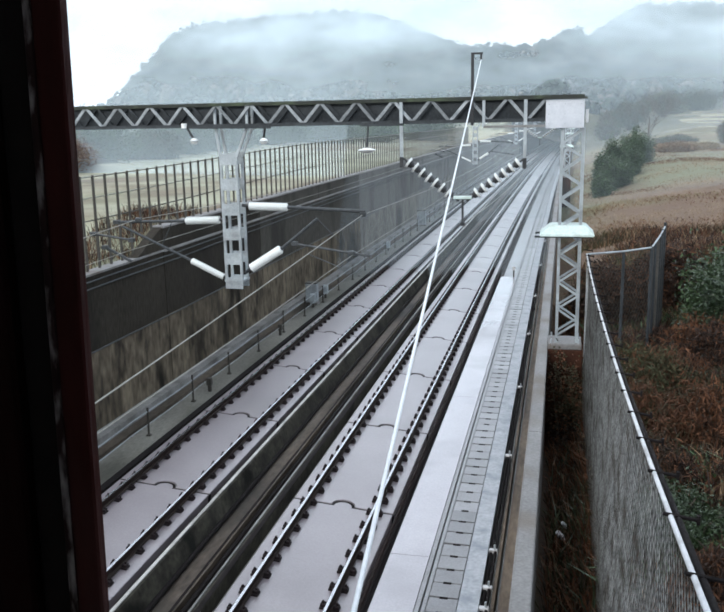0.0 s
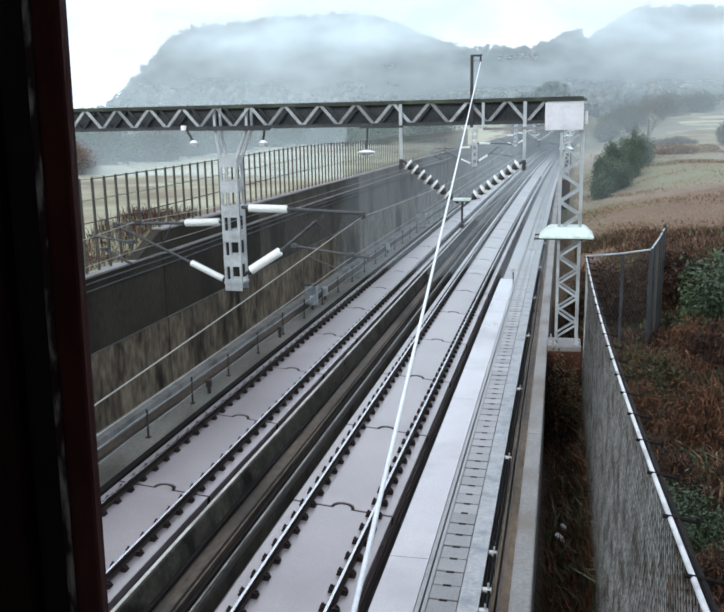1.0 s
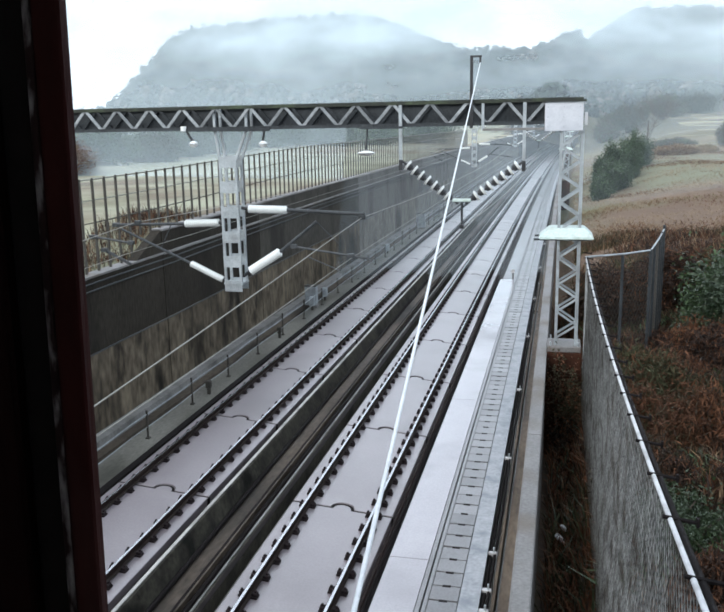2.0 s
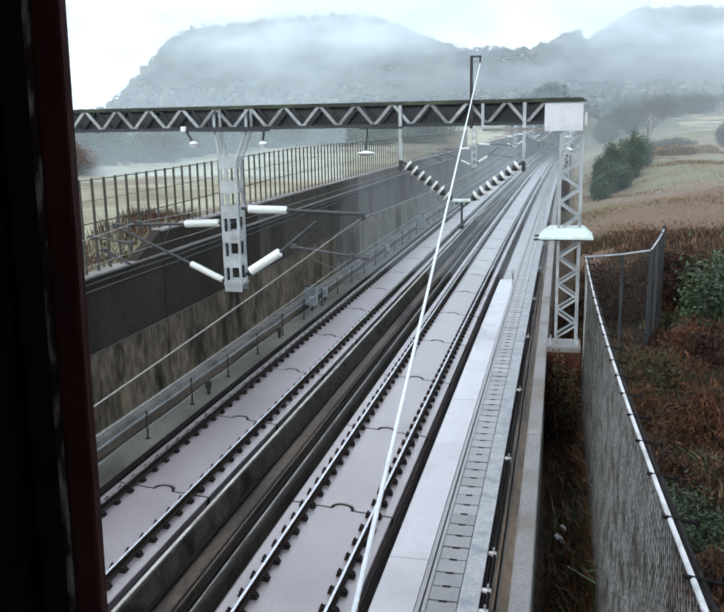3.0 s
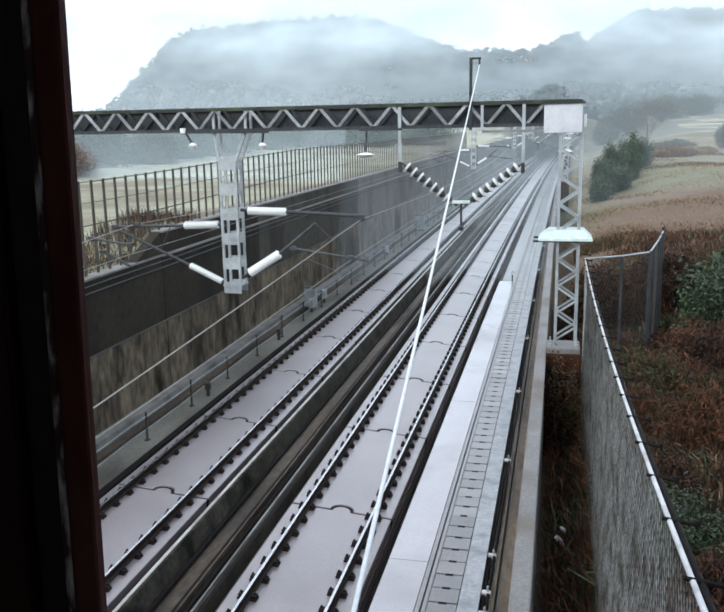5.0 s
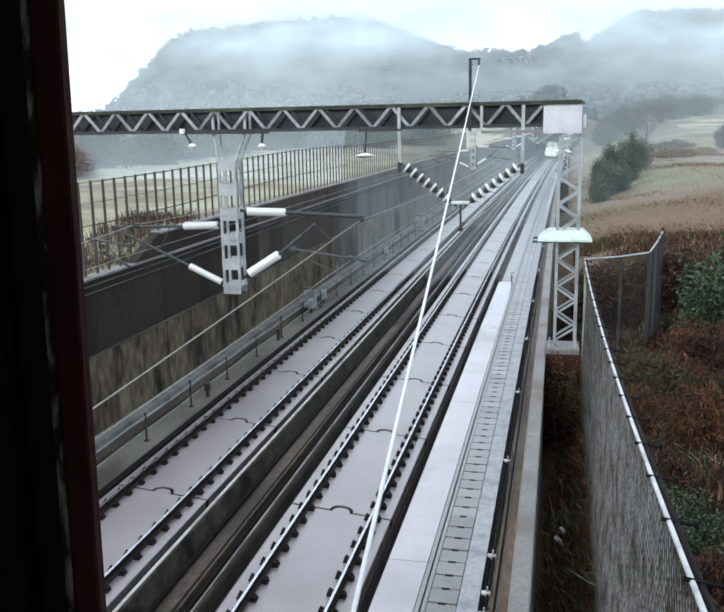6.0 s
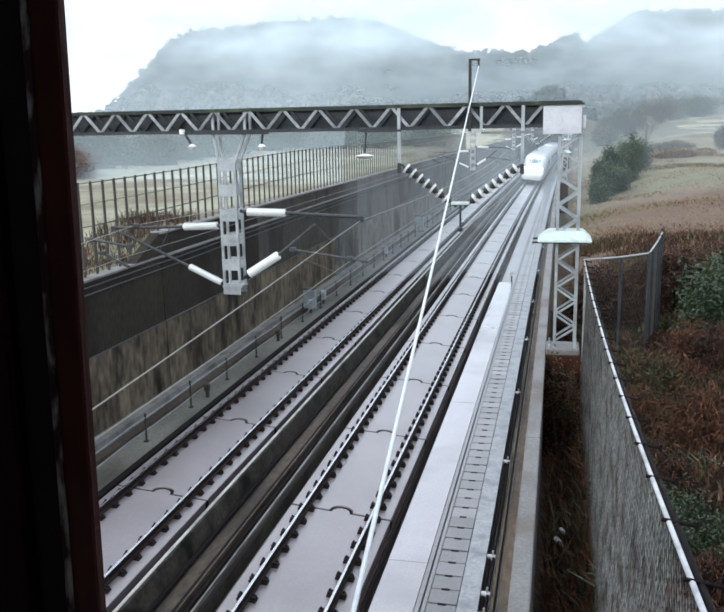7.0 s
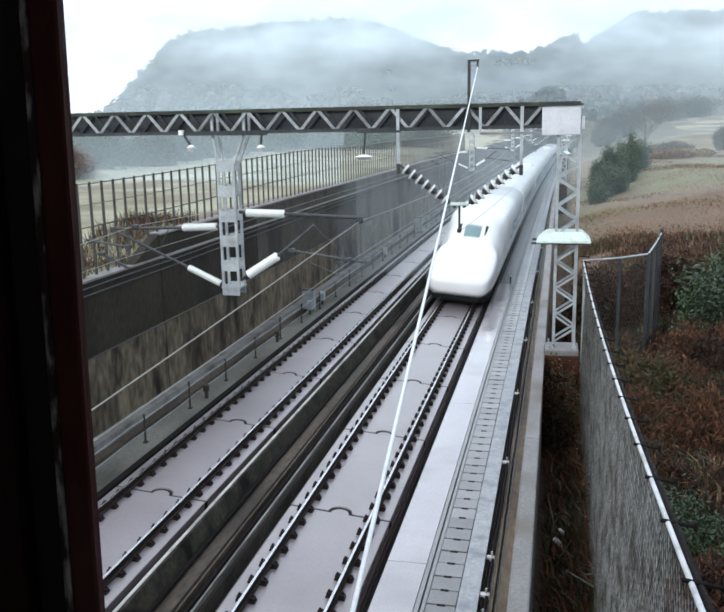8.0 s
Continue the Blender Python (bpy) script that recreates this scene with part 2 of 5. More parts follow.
def ground_material():
    """Dry brown slopes, dull green turf and straw-coloured stubble, told apart by broad patches."""
    m = material("winter_ground", (0.060, 0.040, 0.025), (0.230, 0.162, 0.105), 0.95, 0.35, 3.2, 0.6, stain=(0.105, 0.125, 0.055),
                 stain_scale=0.11, stain_amount=0.8, depth=0.1)
    n, l = m.node_tree.nodes, m.node_tree.links
    bsdf = n["Principled BSDF"]
    old = bsdf.inputs["Base Color"].links[0].from_socket
    geo = n.new("ShaderNodeNewGeometry")
    sep = n.new("ShaderNodeSeparateXYZ")
    l.new(geo.outputs["Position"], sep.inputs[0])
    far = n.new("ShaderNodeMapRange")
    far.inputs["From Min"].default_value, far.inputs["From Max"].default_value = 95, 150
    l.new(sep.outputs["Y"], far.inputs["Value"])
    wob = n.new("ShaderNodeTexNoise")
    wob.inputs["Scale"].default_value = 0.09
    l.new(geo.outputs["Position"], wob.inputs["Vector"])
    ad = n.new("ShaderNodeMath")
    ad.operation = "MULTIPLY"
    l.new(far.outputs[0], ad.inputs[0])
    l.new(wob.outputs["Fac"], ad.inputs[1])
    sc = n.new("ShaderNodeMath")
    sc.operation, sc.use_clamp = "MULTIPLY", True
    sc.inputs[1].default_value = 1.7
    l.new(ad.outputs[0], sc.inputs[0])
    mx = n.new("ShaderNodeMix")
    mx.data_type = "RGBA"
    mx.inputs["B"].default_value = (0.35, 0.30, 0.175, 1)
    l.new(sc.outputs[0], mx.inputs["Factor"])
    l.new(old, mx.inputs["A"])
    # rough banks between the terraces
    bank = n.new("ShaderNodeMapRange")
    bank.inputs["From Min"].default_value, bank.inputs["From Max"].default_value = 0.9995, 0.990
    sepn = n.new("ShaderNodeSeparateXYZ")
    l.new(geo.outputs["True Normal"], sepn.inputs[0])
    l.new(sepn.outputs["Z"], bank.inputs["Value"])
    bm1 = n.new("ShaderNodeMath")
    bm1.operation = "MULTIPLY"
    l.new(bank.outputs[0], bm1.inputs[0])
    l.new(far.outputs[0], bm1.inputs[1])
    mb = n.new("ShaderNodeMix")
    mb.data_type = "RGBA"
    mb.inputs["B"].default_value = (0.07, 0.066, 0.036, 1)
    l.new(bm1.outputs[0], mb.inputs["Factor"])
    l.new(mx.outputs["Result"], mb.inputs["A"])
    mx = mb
    # a strip of greener meadow between rust-brown bracken and the terraces
    geo2 = n.new("ShaderNodeMapping")
    geo2.inputs["Scale"].default_value = (0.10, 0.045, 0.1)
    l.new(geo.outputs["Position"], geo2.inputs["Vector"])
    patchy = n.new("ShaderNodeTexNoise")
    patchy.inputs["Scale"].default_value, patchy.inputs["Detail"].default_value = 1.0, 7
    l.new(geo2.outputs[0], patchy.inputs["Vector"])
    for a, b, tone, lo, hi in (((52, 60), (86, 96), (0.165, 0.170, 0.100), 0.35, 0.50), ((26, 32), (46, 56), (0.135, 0.086, 0.056), 0.42, 0.56)):
        up_, down = n.new("ShaderNodeMapRange"), n.new("ShaderNodeMapRange")
        up_.inputs["From Min"].default_value, up_.inputs["From Max"].default_value = a
        down.inputs["From Min"].default_value, down.inputs["From Max"].default_value = b[1], b[0]
        l.new(sep.outputs["Y"], up_.inputs["Value"])
        l.new(sep.outputs["Y"], down.inputs["Value"])
        spot = n.new("ShaderNodeMapRange")
        spot.inputs["From Min"].default_value, spot.inputs["From Max"].default_value = lo, hi
        spot.inputs["To Max"].default_value = 0.9
        l.new(patchy.outputs["Fac"], spot.inputs["Value"])
        m1, m2 = n.new("ShaderNodeMath"), n.new("ShaderNodeMath")
        m1.operation = m2.operation = "MULTIPLY"
        l.new(up_.outputs[0], m1.inputs[0])
        l.new(down.outputs[0], m1.inputs[1])
        l.new(m1.outputs[0], m2.inputs[0])
        l.new(spot.outputs[0], m2.inputs[1])
        mg = n.new("ShaderNodeMix")
        mg.data_type = "RGBA"
        mg.inputs["B"].default_value = (*tone, 1)
        l.new(m2.outputs[0], mg.inputs["Factor"])
        l.new(mx.outputs["Result"], mg.inputs["A"])
        mx = mg
    turf = n.new("ShaderNodeMapRange")      # grazed pale turf left of the line
    turf.inputs["From Min"].default_value, turf.inputs["From Max"].default_value = -8.4, -9.5
    turf.inputs["To Max"].default_value = 0.85
    l.new(sep.outputs["X"], turf.inputs["Value"])
    mt = n.new("ShaderNodeMix")
    mt.data_type = "RGBA"
    mt.inputs["B"].default_value = (0.36, 0.37, 0.265, 1)
    tuft = n.new("ShaderNodeTexNoise")
    tuft.inputs["Scale"].default_value, tuft.inputs["Detail"].default_value = 0.16, 6
    l.new(geo.outputs["Position"], tuft.inputs["Vector"])
    tr = n.new("ShaderNodeMapRange")
    tr.inputs["From Min"].default_value, tr.inputs["From Max"].default_value = 0.40, 0.60
    tr.inputs["To Min"].default_value = 0.25
    l.new(tuft.outputs["Fac"], tr.inputs["Value"])
    tm = n.new("ShaderNodeMath")
    tm.operation = "MULTIPLY"
    l.new(tr.outputs[0], tm.inputs[0])
    l.new(turf.outputs[0], tm.inputs[1])
    l.new(tm.outputs[0], mt.inputs["Factor"])
    l.new(mx.outputs["Result"], mt.inputs["A"])
    # darker ground on the near slope, dark forest floor on the hills
    col = mt.outputs["Result"]
    for axis, a, b, tone in (("Y", 33, 22, (0.032, 0.020, 0.013)), ("Z", 11, 15, (0.030, 0.036, 0.024))):
        f = n.new("ShaderNodeMapRange")
        f.inputs["From Min"].default_value, f.inputs["From Max"].default_value = a, b
        l.new(sep.outputs[axis], f.inputs["Value"])
        fac = f.outputs[0]
        if axis == "Y":
            side = n.new("ShaderNodeMapRange")
            side.inputs["From Min"].default_value, side.inputs["From Max"].default_value = 4.0, 4.4
            l.new(sep.outputs["X"], side.inputs["Value"])
            mu = n.new("ShaderNodeMath")
            mu.operation = "MULTIPLY"
            l.new(fac, mu.inputs[0])
            l.new(side.outputs[0], mu.inputs[1])
            fac = mu.outputs[0]
        mm = n.new("ShaderNodeMix")
        mm.data_type = "RGBA"
        mm.inputs["B"].default_value = (*tone, 1)
        l.new(fac, mm.inputs["Factor"])
        l.new(col, mm.inputs["A"])
        col = mm.outputs["Result"]
    l.new(col, bsdf.inputs["Base Color"])
    return m


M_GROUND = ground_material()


def mist_material(name, low, high, z0, z1, seed):
    """Drifting droplets: see-through below, denser with height and in soft banks."""
    m = bpy.data.materials.new(name)
    m.use_nodes = True
    n, l = m.node_tree.nodes, m.node_tree.links
    n.remove(n["Principled BSDF"])
    out = n["Material Output"]
    geo = n.new("ShaderNodeNewGeometry")
    sep = n.new("ShaderNodeSeparateXYZ")
    l.new(geo.outputs["Position"], sep.inputs[0])
    up = n.new("ShaderNodeMapRange")
    up.inputs["From Min"].default_value, up.inputs["From Max"].default_value = z0, z1
    up.inputs["To Min"].default_value, up.inputs["To Max"].default_value = low, high
    l.new(sep.outputs["Z"], up.inputs["Value"])
    mp = n.new("ShaderNodeMapping")
    mp.inputs["Location"].default_value = (seed, seed * 2, seed)
    mp.inputs["Scale"].default_value = (0.6, 0.6, 1.2)
    l.new(geo.outputs["Position"], mp.inputs["Vector"])
    t = n.new("ShaderNodeTexNoise")
    t.inputs["Scale"].default_value, t.inputs["Detail"].default_value = 0.036, 5
    l.new(mp.outputs[0], t.inputs["Vector"])
    r = n.new("ShaderNodeMapRange")
    r.inputs["From Min"].default_value, r.inputs["From Max"].default_value = 0.36, 0.64
    r.inputs["To Min"].default_value, r.inputs["To Max"].default_value = 0.5, 1.5
    l.new(t.outputs["Fac"], r.inputs["Value"])
    mul = n.new("ShaderNodeMath")
    mul.operation, mul.use_clamp = "MULTIPLY", True
    l.new(up.outputs[0], mul.inputs[0])
    l.new(r.outputs[0], mul.inputs[1])
    thin = n.new("ShaderNodeMapRange")      # the bank thins out above the ridges
    thin.inputs["From Min"].default_value, thin.inputs["From Max"].default_value = 46, 70
    thin.inputs["To Min"].default_value, thin.inputs["To Max"].default_value = 1.0, 0.15
    l.new(sep.outputs["Z"], thin.inputs["Value"])
    bank = n.new("ShaderNodeMath")
    bank.operation = "MULTIPLY"
    l.new(mul.outputs[0], bank.inputs[0])
    l.new(thin.outputs[0], bank.inputs[1])
    mul = bank
    dif, trl, tra = n.new("ShaderNodeBsdfDiffuse"), n.new("ShaderNodeBsdfTranslucent"), n.new("ShaderNodeBsdfTransparent")
    dif.inputs["Color"].default_value = trl.inputs["Color"].default_value = (0.78, 0.92, 1.0, 1)
    half, fin = n.new("ShaderNodeMixShader"), n.new("ShaderNodeMixShader")
    half.inputs[0].default_value = 0.22
    l.new(dif.outputs[0], half.inputs[1])
    l.new(trl.outputs[0], half.inputs[2])
    l.new(mul.outputs[0], fin.inputs[0])
    l.new(tra.outputs[0], fin.inputs[1])
    l.new(half.outputs[0], fin.inputs[2])
    l.new(fin.outputs[0], out.inputs["Surface"])
    return m


def glow_material(name, colour, strength):
    m = bpy.data.materials.new(name)
    m.use_nodes = True
    b = m.node_tree.nodes["Principled BSDF"]
    b.inputs["Base Color"].default_value = (0.9, 0.9, 0.9, 1)
    b.inputs["Emission Color"].default_value = (*colour, 1)
    b.inputs["Emission Strength"].default_value = strength
    return m


M_LAMP = glow_material("lit_headlight", (1.0, 0.97, 0.9), 14.0)


# ---------------- building helpers ----------------
def finish(name, bm, mat, smooth=False):
    me = bpy.data.meshes.new(name)
    bmesh.ops.recalc_face_normals(bm, faces=bm.faces)
    bm.to_mesh(me)
    bm.free()
    for x in (mat if isinstance(mat, (list, tuple)) else [mat]):
        me.materials.append(x)
    if smooth:
        me.shade_smooth()
    return me


def part(name, bm, mat, parent=None, label="", smooth=False, kind=""):
    ob = new(name, finish(name, bm, mat, smooth))
    ob.parent = parent
    if label:
        ob["label"] = label
    if kind:
        ob["kind"] = kind
    return ob


def share(name, me, parent, m):
    ob = new(name, me)
    ob.parent = parent
    ob.matrix_basis = m
    return ob


def thing(name, label, category, m=None, group="", kind=""):
    e = new(name)
    e.empty_display_size = 0.2
    if m is not None:
        e.matrix_basis = m
    return tagged(e, label, category, group, kind)


def box(bm, x0, x1, y0, y1, z0, z1, bevel=0.0):
    r = bmesh.ops.create_cube(bm, size=1.0)["verts"]
    for v in r:
        v.co = Vector(((x0 + x1) / 2 + v.co.x * (x1 - x0), (y0 + y1) / 2 + v.co.y * (y1 - y0), (z0 + z1) / 2 + v.co.z * (z1 - z0)))
    if bevel:
        es = list({e for v in r for e in v.link_edges})
        bmesh.ops.bevel(bm, geom=es, offset=bevel, segments=1, affect="EDGES")
    return bm


def rod(bm, a, b, r, n=8, r2=None, caps=True):
    """A round bar from a to b."""
    a, b = Vector(a), Vector(b)
    d = b - a
    q = d.to_track_quat("Z", "Y").to_matrix().to_4x4()
    bmesh.ops.create_cone(bm, cap_ends=caps, segments=n, radius1=r, radius2=r if r2 is None else r2, depth=d.length,
                          matrix=Matrix.Translation((a + b) / 2) @ q)
    return bm


def bar(bm, a, b, w, h, up=(0, 1, 0)):
    """A square bar from a to b, w wide across and h along up."""
    a, b, up = Vector(a), Vector(b), Vector(up)
    d = (b - a).normalized()
    side = d.cross(up).normalized()
    up = side.cross(d).normalized()
    vs = []
    for p in (a, b):
        for i, j in ((-1, -1), (1, -1), (1, 1), (-1, 1)):
            vs.append(bm.verts.new(p + side * (i * w / 2) + up * (j * h / 2)))
    for f in ((3, 2, 1, 0), (4, 5, 6, 7), (0, 1, 5, 4), (1, 2, 6, 5), (2, 3, 7, 6), (3, 0, 4, 7)):
        bm.faces.new([vs[i] for i in f])
    return bm


CURVE = 0.00014   # the line bends gently to the right
CANT = 0.09
TRACKS = {"right": 0.0, "left": -4.4}


def bend(s):
    return CURVE * s * s / 2


def heading(s):
    return -math.atan(CURVE * s)


def sweep(bm, profile, s0, s1, step, offset=0.0, cant=0.0, closed=True, face_mat=None):
    """Draw a cross-section (x, z) along the line, tilted by the cant about the offset."""
    c, sn = math.cos(cant), math.sin(cant)
    n = max(1, round((s1 - s0) / step))
    rings = []
    for i in range(n + 1):
        s = s0 + (s1 - s0) * i / n
        rings.append([bm.verts.new((offset + x * c + z * sn + bend(s), s, z * c - x * sn)) for x, z in profile])
    m = len(profile)
    for a, b in zip(rings, rings[1:]):
        for j in range(m if closed else m - 1):
            f = bm.faces.new((a[j], a[(j + 1) % m], b[(j + 1) % m], b[j]))
            if face_mat:
                f.material_index = face_mat[j]
    if closed:
        bm.faces.new(rings[0])
        bm.faces.new(list(reversed(rings[-1])))
    return bm


def on_line(s, offset=0.0, lat=0.0, z=0.0, cant=0.0):
    """A pose on the line at s, turned with its bend and tilted with its cant."""
    return Matrix.Translation((offset + bend(s), s, 0)) @ pose(0, 0, 0, 0, 0, math.degrees(heading(s))) @ pose(0, 0, 0, 0, math.degrees(cant), 0) @ Matrix.Translation((lat, 0, z))


def rect(x0, x1, z0, z1):
    return [(x0, z0), (x1, z0), (x1, z1), (x0, z1)]


# ---------------- ground, cutting and hills ----------------
END = 212.0            # where the line enters the hill
WALL_L, WALL_R = -8.0, 4.22


def smooth_step(a, b, x):
    t = min(1.0, max(0.0, (x - a) / (b - a)))
    return t * t * (3 - 2 * t)


def rough(x, y, size, amp):
    return amp * noise.noise(Vector((x / size, y / size, 3.7)))


def hill(x, y):
    """The two wooded hills behind the valley."""
    left = (41 * smooth_step(-191, -156, x) + 1.5 * smooth_step(-140, -85, x) - 17 * smooth_step(-84, -28, x)) * smooth_step(290, 378, y) * (1 - smooth_step(0, 40, x))
    right = (25 + 10 * smooth_step(-25, 14, x) + 4.5 * smooth_step(14, 42, x) - 4 * smooth_step(60, 115, x)) * smooth_step(300, 415, y) * smooth_step(-45, -20, x)
    near = 8.5 * math.exp(-((x - 2) / 15) ** 2) * smooth_step(END, END + 25, y)
    return max(left, right, near) + (left + right) * 0.0022 * rough(x, y, 40, 20)


def land(x, y):
    u = x - bend(min(max(y, 0), 420))
    if u < 0:
        z = 4.25 + 0.75 * smooth_step(25.5, 28.5, y) + 0.9 * smooth_step(9, 40, -u) * smooth_step(40, 140, y)
        z += rough(x, y, 9, 0.12)
    else:
        z = 1.75 + 1.2 * smooth_step(4.75, 5.4, u) + 0.4 * smooth_step(5.4, 7.5, u) + 1.3 * smooth_step(6, 14, u) * smooth_step(22, 60, y)
        z += 2.0 * smooth_step(5.0, 7.5, u) * smooth_step(14, -2, y)
        k = smooth_step(8, 26, u) * smooth_step(70, 215, y) * 5.0
        z += (math.floor(k * 1.7) + smooth_step(0.75, 1, (k * 1.7) % 1)) / 1.7
        z += rough(x, y, 4, 0.16) + rough(x, y, 11, 0.25)
    return z + hill(x, y)


def build_ground():
    bm = bmesh.new()
    left = [-8.3, -9.2, -10.5, -12.5, -15, -18, -22, -27, -33, -40, -48, -57, -67, -78, -90, -103, -118, -135, -155, -180, -220, -300, -420, -700, -1300, -2600]
    right = [4.3, 4.8, 5.4, 6.2, 7.2, 8.4, 9.8, 11.5, 13.5, 16, 19, 22.5, 26.5, 31, 36, 42, 49, 57, 66, 77, 90, 106, 126, 150, 190, 260, 380, 700, 1300, 2600]
    cols = list(reversed(left)) + right
    mid = len(left)                        # the trench lies between columns mid - 1 and mid
    rows = [-2600, -900, -300, -120, -60, -30, -14, -6] + [i * 1.5 for i in range(0, 30)] + [45 + 3 * i for i in range(0, 56)]
    rows = [r for r in rows if r < END - 0.5] + [END] + [END + 5 * i for i in range(1, 46)] + [450, 490, 540, 620, 760, 1000, 1500, 2600]
    grid = {}
    for j, y in enumerate(rows):
        b = bend(min(max(y, 0), 420))
        for i, u in enumerate(cols):
            x = u + b
            grid[i, j] = bm.verts.new((x, y, land(x, y)))
    for j in range(len(rows) - 1):
        for i in range(len(cols) - 1):
            if i == mid - 1 and rows[j] < END:
                continue
            bm.faces.new((grid[i, j], grid[i + 1, j], grid[i + 1, j + 1], grid[i, j + 1]))
    # the floor of the cutting, under everything that is built in it
    ys = [y for y in rows if y <= END]
    f0 = [[bm.verts.new((u + bend(max(y, 0)), y, -0.75)) for u in (-8.3, 4.3)] for y in ys]
    for a, b in zip(f0, f0[1:]):
        bm.faces.new((a[0], a[1], b[1], b[0]))
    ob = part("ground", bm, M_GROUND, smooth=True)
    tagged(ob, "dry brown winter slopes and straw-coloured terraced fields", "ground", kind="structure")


build_ground()


def build_walls():
    w = thing("wall_left", "dark damp concrete retaining wall with streaked foot", "retaining wall", kind="structure")
    # pour sections about nine metres long with open joints between them
    edges = [-11.4 + 9.2 * i for i in range(26)]
    for a, b in zip(edges, edges[1:]):
        b = min(b, END) - 0.03
        if a >= END - 1:
            break
        top = 4.3 if b < 27 else 5.05
        bm = bmesh.new()
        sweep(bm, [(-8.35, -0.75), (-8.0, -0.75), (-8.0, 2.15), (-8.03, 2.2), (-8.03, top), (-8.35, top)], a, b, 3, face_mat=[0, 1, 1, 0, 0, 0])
        # sections step paler along the line, haze put into their colour
        part("wall_section", bm, [M_WALL, M_WALL_LOW] if a < 34 else ([M_WALL_MID, M_WALL_LOW] if a < 52 else [M_WALL_GREY, M_FOOT_GREY]), w, "" if a < 52 else "far grey concrete section with haze in its paler colour")
        bm = bmesh.new()
        sweep(bm, [(-8.42, top), (-7.98, top), (-7.98, top + 0.06), (-8.42, top + 0.06)], a, b, 3)
        part("coping", bm, M_WALLTOP, w, "pale concrete coping")
    bm = bmesh.new()
    vs = [bm.verts.new((x + bend(24), y, z)) for x in (-8.35, -8.03) for y, z in ((23.6, 4.362), (25.36, 4.362), (25.36, 5.08))]
    for f in ((0, 1, 2), (5, 4, 3), (0, 3, 4, 1), (1, 4, 5, 2), (2, 5, 3, 0)):
        bm.faces.new([vs[k] for k in f])
    part("ramped_end", bm, M_WALL, w, "dark sloping end of the raised wall")
    bm = bmesh.new()
    sweep(bm, [(-8.03, 4.28), (-7.98, 4.28), (-7.98, 4.34), (-8.03, 4.36)], 25.4, 150, 4)
    part("ledge_line", bm, M_WALLTOP, w, "pale concrete string course")
    w = thing("wall_right", "grey concrete retaining wall with a narrow flat top", "retaining wall", kind="structure")
    edges = [-8 + 10.0 * i for i in range(23)]
    for a, b in zip(edges, edges[1:]):
        b = min(b, END) - 0.02
        bm = bmesh.new()
        sweep(bm, [(4.13, -0.75), (4.32, -0.75), (4.32, 3.82), (4.335, 3.83), (4.335, 3.86), (4.32, 3.87), (4.155, 3.87), (4.145, 3.86), (4.145, 3.83), (4.13, 3.82)], a, b, 2.5)
        part("wall_section", bm, M_WALLTOP, w)


build_walls()


